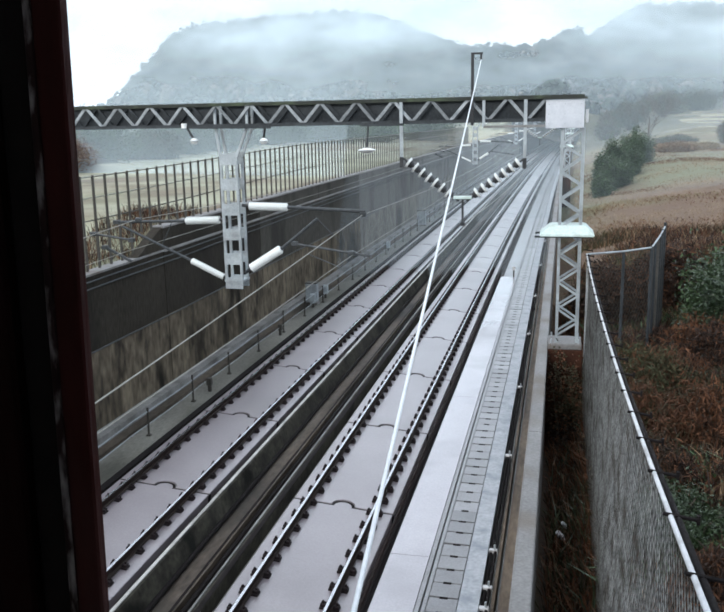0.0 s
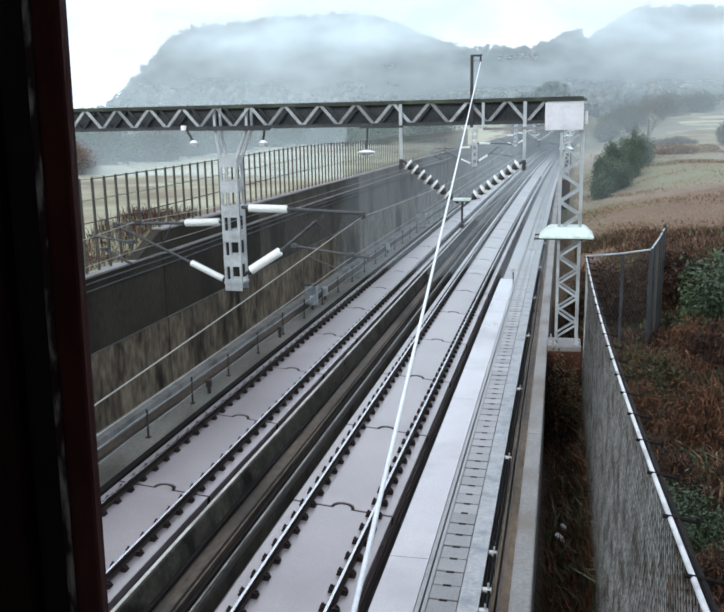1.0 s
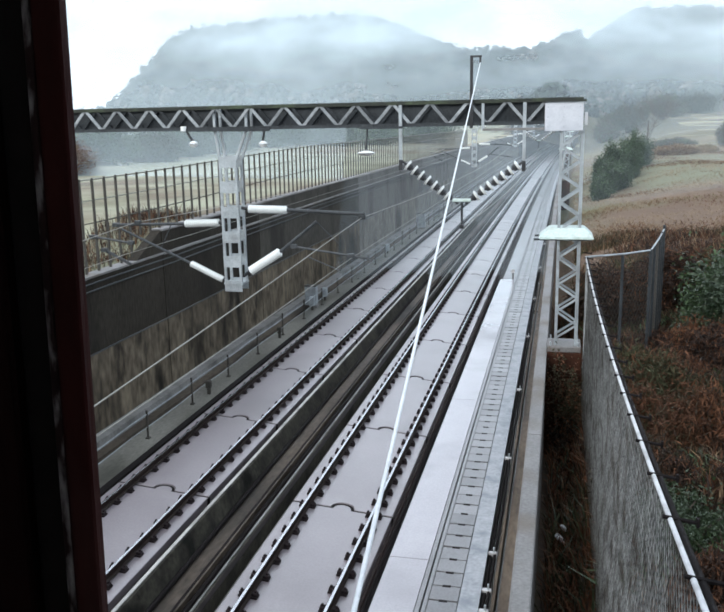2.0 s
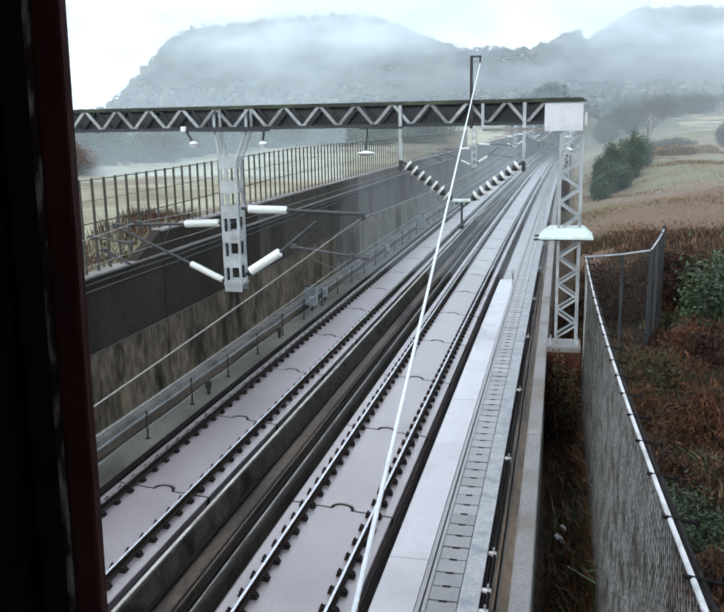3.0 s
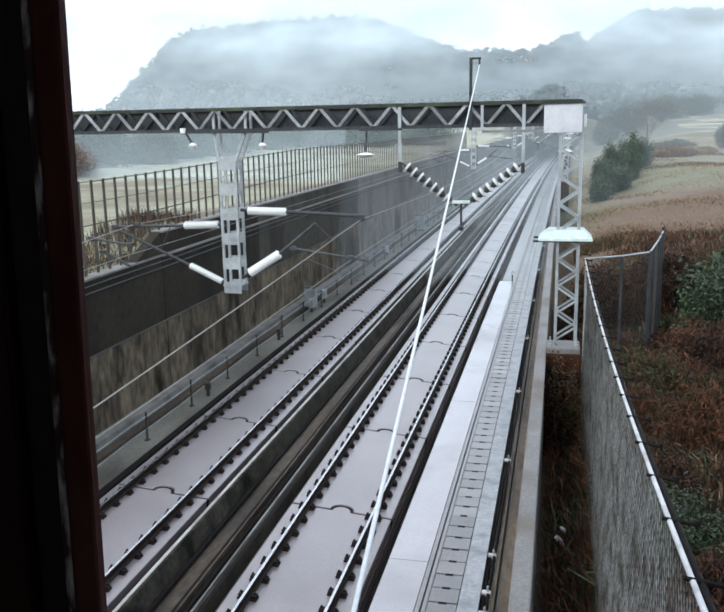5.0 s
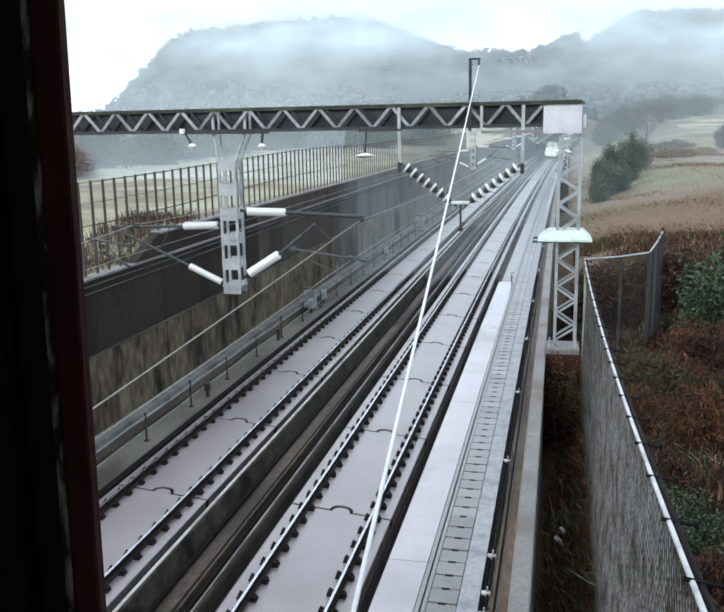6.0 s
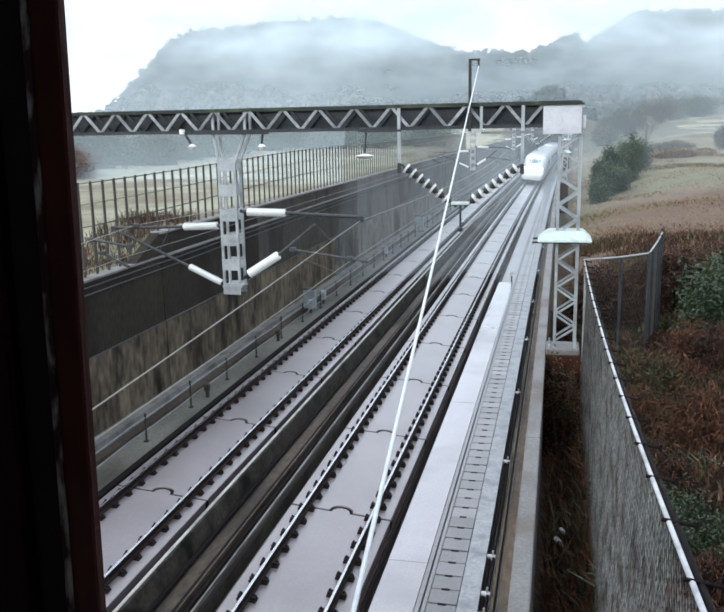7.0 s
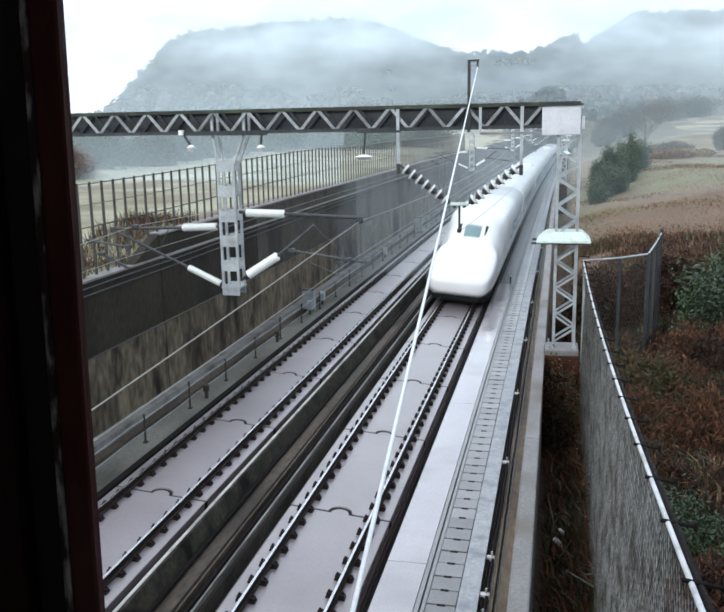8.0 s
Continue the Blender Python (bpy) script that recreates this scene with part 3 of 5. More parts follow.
def build_roadbed():
    r = thing("roadbed", "stained concrete track bed with a drain between the tracks", "track bed", kind="structure")
    s0, s1 = -8, END + 120
    bm = bmesh.new()
    sweep(bm, rect(-7.99, -2.99, -0.75, -0.42), s0, s1, 4)
    part("bed", bm, M_BED, r)
    bm = bmesh.new()
    sweep(bm, rect(-1.5, 4.12, -0.75, -0.42), s0, s1, 4)
    part("bed", bm, M_BED, r)
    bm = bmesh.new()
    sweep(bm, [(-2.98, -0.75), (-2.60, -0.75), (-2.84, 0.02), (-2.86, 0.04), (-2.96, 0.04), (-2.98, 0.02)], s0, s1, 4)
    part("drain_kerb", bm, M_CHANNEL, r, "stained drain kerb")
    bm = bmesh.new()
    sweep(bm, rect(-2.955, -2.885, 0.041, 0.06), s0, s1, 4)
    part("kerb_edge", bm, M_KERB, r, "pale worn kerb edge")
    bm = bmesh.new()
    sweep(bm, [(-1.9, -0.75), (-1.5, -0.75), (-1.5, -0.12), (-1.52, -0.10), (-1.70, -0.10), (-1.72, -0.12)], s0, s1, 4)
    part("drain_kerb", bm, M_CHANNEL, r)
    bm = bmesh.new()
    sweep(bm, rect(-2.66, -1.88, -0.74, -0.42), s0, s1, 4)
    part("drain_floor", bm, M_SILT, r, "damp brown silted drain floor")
    for cx, cz, rad in ((-2.66, -0.37, 0.055), (-2.16, -0.36, 0.075), (-1.98, -0.36, 0.06)):
        bm = bmesh.new()
        sweep(bm, [(cx + rad * math.cos(k * math.pi / 4), cz + rad * math.sin(k * math.pi / 4)) for k in range(8)], s0, s1, 4)
        part("drain_cable", bm, M_TAR, r, "black cable along the drain")
    bm = bmesh.new()
    sweep(bm, rect(-2.085, -2.045, -0.42, -0.22), s0, s1, 4)
    part("drain_rib", bm, M_SILT, r, "thin grimy concrete rib")
    bm = bmesh.new()
    sweep(bm, rect(-1.695, -1.655, -0.099, -0.075), s0, s1, 4)
    part("kerb_edge", bm, M_LEDGE, r)
    bm = bmesh.new()
    sweep(bm, rect(-1.60, -1.50, -0.099, -0.09), s0, s1, 4)
    part("kerb_edge", bm, M_TAR, r, "black kerb edge")
    bm = bmesh.new()
    sweep(bm, [(-3.1 + 0.03 * math.cos(k * math.pi / 3), -0.16 + 0.03 * math.sin(k * math.pi / 3)) for k in range(6)], s0, s1, 4)
    part("side_cable", bm, M_TAR, r, "black cable beside the slab bed")
    bm = bmesh.new()
    sweep(bm, rect(-8.0, -7.62, -0.42, -0.06), s0, s1, 4)
    part("cable_ledge", bm, M_LEDGE, r, "pale concrete cable ledge")
    bm = bmesh.new()
    sweep(bm, rect(-6.22, -6.02, -0.42, -0.24), s0, s1, 4)
    part("side_cable_duct", bm, M_TAR, r, "black duct beside the slab bed")
    bm = bmesh.new()
    sweep(bm, rect(-7.615, -7.30, -0.42, -0.30), s0, s1, 4)
    part("ledge_step", bm, M_SILT, r, "brown stained step below the ledge")
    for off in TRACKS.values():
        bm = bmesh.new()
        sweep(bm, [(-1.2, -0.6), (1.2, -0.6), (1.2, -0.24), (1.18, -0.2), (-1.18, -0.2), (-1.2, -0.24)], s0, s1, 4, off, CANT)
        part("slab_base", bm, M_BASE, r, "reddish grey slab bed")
    # black strips on the gap floors put the deep shade there into colour
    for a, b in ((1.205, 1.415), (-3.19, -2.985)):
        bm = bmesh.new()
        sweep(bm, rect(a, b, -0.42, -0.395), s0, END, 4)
        part("gap_lining", bm, M_TAR, r, "black strip with the gap's shade in its colour")
    bm = bmesh.new()
    for k in range(210):
        s = 6 + 0.625 * k
        if k % 7 != 3:
            box(bm, 1.33 + bend(s), 1.36 + bend(s), s - 0.04 - 0.02 * (k % 3), s + 0.03, -0.395, -0.33)
    part("cable_clip", bm, M_LEDGE, r, "small pale cable clips in the gap", kind="stuff")
    # walkway
    for a, b in ((s0, 5.2), (5.2, 15.2), (15.2, 25.2), (25.2, 35.2), (35.2, 46.0)):
        bm = bmesh.new()
        sweep(bm, [(1.42, -0.42), (2.20, -0.42), (2.20, -0.04), (1.43, -0.04), (1.42, -0.05)], a, b - 0.02, 2.5)
        part("walkway", bm, M_WALK, r, "pale wet concrete walkway")
    bm = bmesh.new()
    sweep(bm, [(1.56, -0.42), (2.20, -0.42), (2.20, -0.05), (1.57, -0.05), (1.56, -0.06)], 46.02, END, 2.5)
    part("walkway", bm, M_LID, r, "older grey concrete walkway")
    for x0, x1, z in ((2.22, 2.30, -0.02), (2.33, 2.40, -0.03)):
        bm = bmesh.new()
        sweep(bm, rect(x0, x1, -0.42, z), s0, END, 4)
        part("trough_side", bm, M_LID, r)
    bm = bmesh.new()
    sweep(bm, rect(2.95, 3.31, -0.42, 0.0), s0, END, 4)
    part("trough_rim", bm, M_RIM, r, "pale wet trough rim")
    bm = bmesh.new()
    sweep(bm, rect(3.50, 3.56, -0.42, -0.12), s0, END, 4)
    part("gutter_edge", bm, M_RUST, r)
    bm = bmesh.new()
    sweep(bm, rect(3.62, 4.12, -0.42, -0.22), s0, END, 4)
    part("gutter_kerb", bm, M_RUST, r, "brown dirty gutter kerb")
    return r


ROADBED = build_roadbed()


def build_portal():
    p = thing("tunnel_portal", "grey concrete tunnel mouth at the foot of a wooded hill", "tunnel", kind="structure")
    cx, rad, spring = -2.2 + bend(END), 4.9, 2.6
    arch = [(cx - rad, -0.6)] + [(cx - rad * math.cos(a), spring + rad * math.sin(a)) for a in [math.pi * i / 20 for i in range(21)]] + [(cx + rad, -0.6)]
    outer = [(cx - 7.6, -0.6)] + [(cx - 8 + 16 * i / 20, 13.2 if 0 < i < 20 else 13.2) for i in range(21)] + [(cx + 7.6, -0.6)]
    bm = bmesh.new()
    for y0, y1 in ((END - 0.9, END + 0.6),):
        ring = [[bm.verts.new((x, y, z)) for x, z in path] for y in (y0, y1) for path in (arch, outer)]
        a0, o0, a1, o1 = ring
        for i in range(len(arch) - 1):
            bm.faces.new((a0[i], a0[i + 1], o0[i + 1], o0[i]))
            bm.faces.new((a1[i], a1[i + 1], o1[i + 1], o1[i]))
            bm.faces.new((a0[i], a0[i + 1], a1[i + 1], a1[i]))
            bm.faces.new((o0[i], o0[i + 1], o1[i + 1], o1[i]))
    part("portal_wall", bm, M_PORTAL, p)
    bm = bmesh.new()
    prof = [(x - bend(END), z) for x, z in arch]
    out = [(-2.2 + (x + 2.2) * 1.1, z * 1.06) for x, z in reversed(prof)]
    sweep(bm, prof + out, END + 0.5, 1200, 12)
    box(bm, 60, 110, 1200, 1204, -2, 12)
    part("lining", bm, M_TUNNEL, p, "dark tunnel lining")
    bm = bmesh.new()
    sweep(bm, rect(-7.2, 2.8, -0.9, -0.62), END + 0.4, 1200, 12)
    part("tunnel_floor", bm, M_TUNNEL, p)


build_portal()


def build_woods():
    """Trees over both hills: each crown a shell of small ragged leaf clumps, as one mass of foliage."""
    rng = np.random.default_rng(5)
    rnd = random.Random(5)
    corner = np.array([(-1.0, -0.7), (1.0, -0.8), (0.8, 0.9), (-0.9, 0.7)])
    chunks, tone = [], []
    count = tries = 0
    while count < 5600 and tries < 80000:
        tries += 1
        x, y = rnd.uniform(-235, 150), rnd.uniform(288, 420)
        if hill(x, y) < 3.0:
            continue
        kind = rnd.random()
        conifer = kind < 0.10 + 0.25 * (noise.noise(Vector((x / 22, y / 22, 8.8))) > 0.15)
        r = rnd.uniform(1.5, 3.1) * (0.75 if conifer else 1.0)
        tall = rnd.uniform(2.4, 4.0) if conifer else r * rnd.uniform(1.0, 1.5)
        k = 46
        d = rng.normal(size=(k, 3))
        d /= np.linalg.norm(d, axis=1)[:, None]
        lump = np.array([1 + 0.55 * noise.noise(Vector(q) * 1.7 + Vector((count * 2.3, 0, 0))) for q in d])
        c = d * lump[:, None] * rng.uniform(0.6, 0.95, (k, 1))
        if conifer:
            taper = np.clip(0.66 - 0.72 * c[:, 2], 0.08, 1.2)
            c[:, 0] *= taper
            c[:, 1] *= taper
        c = c * np.array([r, r, tall]) + np.array([x, y, land(x, y) + tall * 0.75])
        a = np.cross(d, rng.normal(size=(k, 3)))
        a /= np.linalg.norm(a, axis=1)[:, None]
        b = np.cross(d, a)
        size = rng.uniform(0.6, 1.15, (k, 1, 1)) * (0.8 if conifer else 1.0)
        quad = c[:, None, :] + size * (corner[None, :, :1] * a[:, None, :] + corner[None, :, 1:] * b[:, None, :])
        chunks.append(quad.reshape(-1, 3))
        tone += [1 if conifer else (2 if 0.35 < kind < 0.52 else 0)] * k
        count += 1
    v = np.concatenate(chunks)
    f = np.arange(len(v)).reshape(-1, 4)
    me = bpy.data.meshes.new("hill_woods")
    me.from_pydata(v.tolist(), [], f.tolist())
    for m in (M_WOODS, M_FIRS, M_BAREWOODS):
        me.materials.append(m)
    me.polygons.foreach_set("material_index", tone)
    ob = new("hill_woods", me)
    tagged(ob, "mixed evergreen and bare woods on misty hills", "woods", kind="stuff")


build_woods()


def build_mist():
    for i, (y, low, high, z0, z1, seed, x0, x1) in enumerate(((40, 0.10, 0.0, 0, 9, 9, -420, 420), (62, 0.15, 0.01, 0, 14, 5, -420, 420), (50, 0.30, 0.01, 4, 12, 33, -230, -8.6),
                                                             (104, 0.12, 0.01, 3, 22, 3, -420, 420), (140, 0.11, 0.01, 3, 26, 17, -420, 420),
                                                             (236, 0.05, 0.12, 8, 36, 29, -420, 420), (286, 0.06, 0.74, 12, 38, 71, -420, 420))):
        bm = bmesh.new()
        n, lean = 40, 75
        for j in range(n):
            pts = []
            for k in (j, j + 1):
                x = x0 + (x1 - x0) * k / n
                pts.append((x, y + (12 if x1 > 0 else 3) * math.sin(k * 0.35 + i)))
            bm.faces.new([bm.verts.new(q) for q in ((pts[0][0], pts[0][1], -0.7), (pts[1][0], pts[1][1], -0.7), (pts[1][0], pts[1][1] + lean, 150), (pts[0][0], pts[0][1] + lean, 150))])
        bmesh.ops.remove_doubles(bm, verts=bm.verts, dist=0.01)
        ob = part("mist", bm, mist_material("mist_droplets", low, high, z0, z1, seed), smooth=True)
        ob.visible_shadow = False
        tagged(ob, "thin white winter mist drifting before the hills", "mist", kind="stuff")


build_mist()


# ---------------- the lookout on the bridge, from which the line is seen ----------------
def build_lookout():
    b = thing("overbridge", "plain concrete bridge deck that crosses over the cutting", "bridge", kind="structure")
    bm = bmesh.new()
    box(bm, -14, 14, -4.2, 0.55, 6.35, 6.8, 0.02)
    part("deck", bm, M_DECK, b)
    for x in (-9.3, 5.9):
        bm = bmesh.new()
        box(bm, x - 0.6, x + 0.6, -3.6, 0.2, -0.7, 6.35, 0.03)
        part("pier", bm, M_DECK, b)
    m = Matrix.Translation((EYE[0], EYE[1], 6.8)) @ pose(0, 0, 0, 0, 0, math.degrees(-PAN))
    # unseen room, added to control how much light reaches the window frame
    r = thing("lookout_room", "unseen dark room added to keep light off the window frame", "room", m, kind="structure")
    eye = EYE[2] - 6.8
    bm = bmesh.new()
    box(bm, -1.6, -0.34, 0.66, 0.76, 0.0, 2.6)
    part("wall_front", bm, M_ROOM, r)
    bm = bmesh.new()
    box(bm, 0.9, 1.6, 0.66, 0.76, 0.0, 2.6)
    part("wall_front", bm, M_ROOM, r)
    bm = bmesh.new()
    box(bm, -0.34, 0.9, 0.66, 0.76, 0.0, 0.75)
    part("wall_sill", bm, M_ROOM, r)
    bm = bmesh.new()
    box(bm, -0.34, 0.9, 0.66, 0.76, 2.2, 2.6)
    part("wall_head", bm, M_ROOM, r)
    for x in (-1.65, 1.6):
        bm = bmesh.new()
        box(bm, x, x + 0.05, -1.5, 0.76, 0, 2.6)
        part("wall_side", bm, M_ROOM, r)
    # back wall stops short of the ceiling to let some skylight onto the jamb
    bm = bmesh.new()
    box(bm, -1.65, 1.65, -1.55, -1.5, 0, 2.0)
    part("wall_back", bm, M_ROOM, r)
    bm = bmesh.new()
    box(bm, -1.65, 1.65, -1.55, 0.78, 0.004, 0.04)
    part("floor", bm, M_ROOM, r)
    bm = bmesh.new()
    box(bm, -1.65, 1.65, -1.55, 0.78, 2.6, 2.65)
    part("ceiling", bm, M_ROOM, r)
    # the window's left jamb, a moulded and worn dark red post
    m2 = m @ Matrix.Translation((-0.2265, 0.7, eye)) @ pose(0, 0, 0, 0, 1.0, 0) @ Matrix.Translation((0.2265, -0.7, -eye))
    j = thing("window_frame", "worn dark red painted window frame", "window frame", m2, kind="structure")
    bm = bmesh.new()
    box(bm, -0.2595, -0.231, 0.692, 0.712, 0.752, 2.198, 0.002)
    part("stop_bead", bm, M_JAMB, j)
    # groove uses the near-black board tone, its recess shade put into colour
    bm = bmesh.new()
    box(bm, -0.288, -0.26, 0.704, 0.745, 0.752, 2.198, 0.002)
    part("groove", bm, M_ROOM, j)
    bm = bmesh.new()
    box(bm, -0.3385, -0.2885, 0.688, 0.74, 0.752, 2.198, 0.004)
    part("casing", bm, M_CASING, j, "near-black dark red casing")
    bm = bmesh.new()
    box(bm, -0.2588, -0.2525, 0.6885, 0.6917, 0.9, 2.19, 0.0008)
    part("worn_edge", bm, M_WORN, j, "edge worn through to pale wood")


build_lookout()


# ---------------- overhead line ----------------
BEAM_Y = 17.0


def insulator_rod(bm, a, b, r):
    """A ribbed porcelain rod: a core with many close sheds."""
    a, b = Vector(a), Vector(b)
    d = b - a
    rod(bm, a, b, r * 0.62, 10)
    n = max(6, round(d.length / 0.045))
    for i in range(n):
        c = a + d * ((i + 0.5) / n)
        h = d.normalized() * 0.012
        rod(bm, c - h, c + h, r, 12, r * 0.8)


def laces(g, x0, x1, y, z0, z1, pitch, w, along="x"):
    n = max(1, round((z1 - z0) / pitch))
    for i in range(n):
        za, zb = z0 + (z1 - z0) * i / n, z0 + (z1 - z0) * (i + 1) / n
        a, b = (x0, x1) if i % 2 == 0 else (x1, x0)
        bm = bmesh.new()
        if along == "x":
            bar(bm, (a, y, za), (b, y, zb), w, 0.012)
        else:
            bar(bm, (y, a, za), (y, b, zb), w, 0.012, (1, 0, 0))
        part("lacing_bar", bm, M_GALV, g)


def build_gantry():
    """Origin under the beam, x across the line as in the plan, z above the slabs."""
    g = thing("overhead_gantry", "grey lattice gantry beam over both tracks", "gantry", group="overhead gantries")
    # beam: two chords front and back with zigzag webs
    xl, xr, zt, zb, yd = -9.6, 4.22, 8.70, 8.28, 0.45
    for y, zz in ((-yd / 2, zt), (yd / 2, zt), (-yd / 2, zb), (yd / 2, zb)):
        bm = bmesh.new()
        bar(bm, (xl, y, zz), (4.9 if zz == zt else xr, y, zz), 0.065, 0.06)
        part("top_chord" if zz == zt else "bottom_chord", bm, M_MOSS if zz == zt else M_BEAMDARK, g, "mossy dark top chord" if zz == zt else "")
    for y in (-yd / 2, yd / 2):
        x = -9.35
        k = 0
        while x < xr - 0.3:
            a, b = (zb, zt) if k % 2 == 0 else (zt, zb)
            bm = bmesh.new()
            bar(bm, (x, y, a), (x + 0.367, y, b), 0.055, 0.03, (0, 1, 0))
            # back bars take the darker steel: shade within the truss put into colour
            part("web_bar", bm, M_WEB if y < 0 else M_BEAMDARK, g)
            x += 0.367
            k += 1
    bm = bmesh.new()
    x = -9.35
    while x < xr - 0.5:
        bar(bm, (x, -yd / 2, zt), (x + 0.367, yd / 2, zt), 0.04, 0.02, (0, 0, 1))
        bar(bm, (x + 0.367, yd / 2, zb), (x + 0.734, -yd / 2, zb), 0.04, 0.02, (0, 0, 1))
        x += 0.734
    part("cross_lacing", bm, M_BEAMDARK, g, kind="stuff")
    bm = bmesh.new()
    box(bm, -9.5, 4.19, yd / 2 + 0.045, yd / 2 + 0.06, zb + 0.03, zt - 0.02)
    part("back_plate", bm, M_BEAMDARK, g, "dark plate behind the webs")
    # end plates over the column
    bm = bmesh.new()
    box(bm, 4.2, 4.9, -0.30, 0.30, 8.12, 8.64, 0.008)
    part("end_box", bm, M_BOXW, g, "pale painted end plates")
    bm = bmesh.new()
    for z in (8.2, 8.38, 8.56):
        for x in (4.26, 4.55, 4.84):
            rod(bm, (x, -0.32, z), (x, -0.298, z), 0.009, 6)
    part("bolts", bm, M_GALV, g, kind="stuff")
    bm = bmesh.new()
    bar(bm, (4.15, -0.27, 8.67), (4.95, -0.27, 8.67), 0.12, 0.035, (0, 0, 1))
    part("end_cover", bm, M_MOSS, g)
    bm = bmesh.new()
    box(bm, 4.93, 4.98, -0.2, -0.12, 8.22, 8.46, 0.005)
    part("number_plate", bm, M_RAILW, g, "small blank white plate")
    # column
    x0, x1, y0, y1 = 4.515, 4.905, -0.2, 0.2
    for x in (x0, x1):
        for y in (y0, y1):
            bm = bmesh.new()
            bar(bm, (x, y, 3.98), (x, y, 8.12), 0.055, 0.055)
            part("column_leg", bm, M_GALV, g)
    for y in (y0, y1):
        laces(g, x0, x1, y, 4.12, 8.1, 0.27, 0.042)
    for x in (x0, x1):
        laces(g, y0, y1, x, 4.12, 8.1, 0.27, 0.042, "y")
    bm = bmesh.new()
    box(bm, 4.36, 5.0, -0.34, 0.34, 3.86, 3.98, 0.015)
    part("foot_plate", bm, M_WALLTOP, g, "grey concrete footing pad")
    bm = bmesh.new()
    box(bm, 4.34, 5.02, -0.36, 0.36, 1.6, 3.858, 0.015)
    part("footing", bm, M_RUSTY, g, "rust-brown stained concrete footing")
    for i in range(4):
        bm = bmesh.new()
        x, y = (4.42, 4.94)[i % 2], (-0.28, 0.28)[i // 2]
        rod(bm, (x, y, 3.97), (x, y, 4.06), 0.018, 6)
        part("anchor_bolt", bm, M_GALV, g)
    # weather cap part way up the column
    bm = bmesh.new()
    lo, hi, zc0, zc1 = [], [], 6.13, 6.30
    for i, j in ((-1, -1), (1, -1), (1, 1), (-1, 1)):
        lo.append((4.655 + i * 0.51, j * 0.42, zc0))
        hi.append((4.67 + i * 0.33, j * 0.26, zc1))
    vl, vb, vh = [bm.verts.new(v) for v in lo], [bm.verts.new((v[0], v[1], v[2] - 0.035)) for v in lo], [bm.verts.new(v) for v in hi]
    for i in range(4):
        k = (i + 1) % 4
        bm.faces.new((vl[i], vl[k], vh[k], vh[i]))
        bm.faces.new((vb[i], vb[k], vl[k], vl[i]))
    bm.faces.new(vh)
    bm.faces.new(list(reversed(vb)))
    bmesh.ops.bevel(bm, geom=list(bm.edges), offset=0.015, segments=2, affect="EDGES")
    part("climbing_guard", bm, M_CAP, g, "pale green weathered sheet cap")
    for y in (-0.3, 0.3):
        bm = bmesh.new()
        bar(bm, (4.05, y, 6.085), (5.1, y, 6.085), 0.05, 0.035, (0, 0, 1))
        part("guard_bracket", bm, M_BEAMDARK, g)
    # drop post between the tracks
    for x0, x1 in ((-2.44, -2.36), (-1.75, -2.02)):
        for y in (-0.16, 0.16):
            bm = bmesh.new()
            bar(bm, (x0, y, 8.7), (x0, y, 8.26), 0.05, 0.05)
            bar(bm, (x0, y, 8.26), (x1, y, 7.62), 0.05, 0.05)
            bar(bm, (x1, y, 7.65), (x1, y, 5.08), 0.05, 0.05)
            part("drop_post_leg", bm, M_GALV, g)
    for y in (-0.185, 0.185):
        z = 7.74
        while z > 5.1:
            bm = bmesh.new()
            box(bm, -2.385, -1.995, y - 0.006, y + 0.006, z - 0.26, z - 0.02)
            part("batten_plate", bm, M_GALV, g)
            z -= 0.52
    bm = bmesh.new()
    box(bm, -2.4, -1.98, -0.2, 0.2, 5.03, 5.07)
    part("drop_post_foot", bm, M_GALV, g)
    bm = bmesh.new()
    bar(bm, (-3.12, -0.26, 8.26), (-1.22, -0.26, 8.24), 0.05, 0.06, (0, 0, 1))
    part("cross_arm", bm, M_BEAMDARK, g)
    for x, zt2 in ((-3.02, 8.24), (-1.34, 8.22)):
        bm = bmesh.new()
        rod(bm, (x, -0.26, zt2), (x + (0.12 if x < -2 else -0.03), -0.26, zt2 - 0.2), 0.025, 8)
        part("hanger_link", bm, M_PIN, g)
        bm = bmesh.new()
        xx = x + (0.14 if x < -2 else -0.03)
        rod(bm, (xx, -0.26, zt2 - 0.20), (xx, -0.26, zt2 - 0.25), 0.035, 12, 0.095)
        rod(bm, (xx, -0.26, zt2 - 0.26), (xx, -0.26, zt2 - 0.32), 0.095, 12, 0.05)
        part("bell_insulator", bm, M_PORC, g, "white porcelain bell insulator")
    bm = bmesh.new()
    rod(bm, (0.80, -0.27, 8.27), (0.77, -0.27, 7.82), 0.02, 8)
    box(bm, 0.68, 0.92, -0.30, -0.24, 8.25, 8.30, 0.01)
    t = part("bell_hanger", bm, M_TUBE, g)
    bm = bmesh.new()
    rod(bm, (0.765, -0.27, 7.80), (0.765, -0.27, 7.76), 0.06, 14, 0.19)
    rod(bm, (0.765, -0.27, 7.755), (0.765, -0.27, 7.70), 0.19, 14, 0.08)
    part("bell_insulator", bm, M_PORC, t, "wide white porcelain bell insulator")
    bm = bmesh.new()
    rod(bm, (-3.08, -0.27, 8.24), (-3.08, -0.27, 8.34), 0.06, 10)
    part("arm_knob", bm, M_PORC, g)
    # cantilever arms, to the left for the far track and to the right for the near one
    def arm(name, a, i0, i1, b, r_ins, r_tube):
        bm = bmesh.new()
        rod(bm, i1, b, r_tube, 10)
        t = part(name, bm, M_TUBE, g, "dull steel tube with a white insulator")
        bm = bmesh.new()
        rod(bm, a, i0, 0.035, 8)
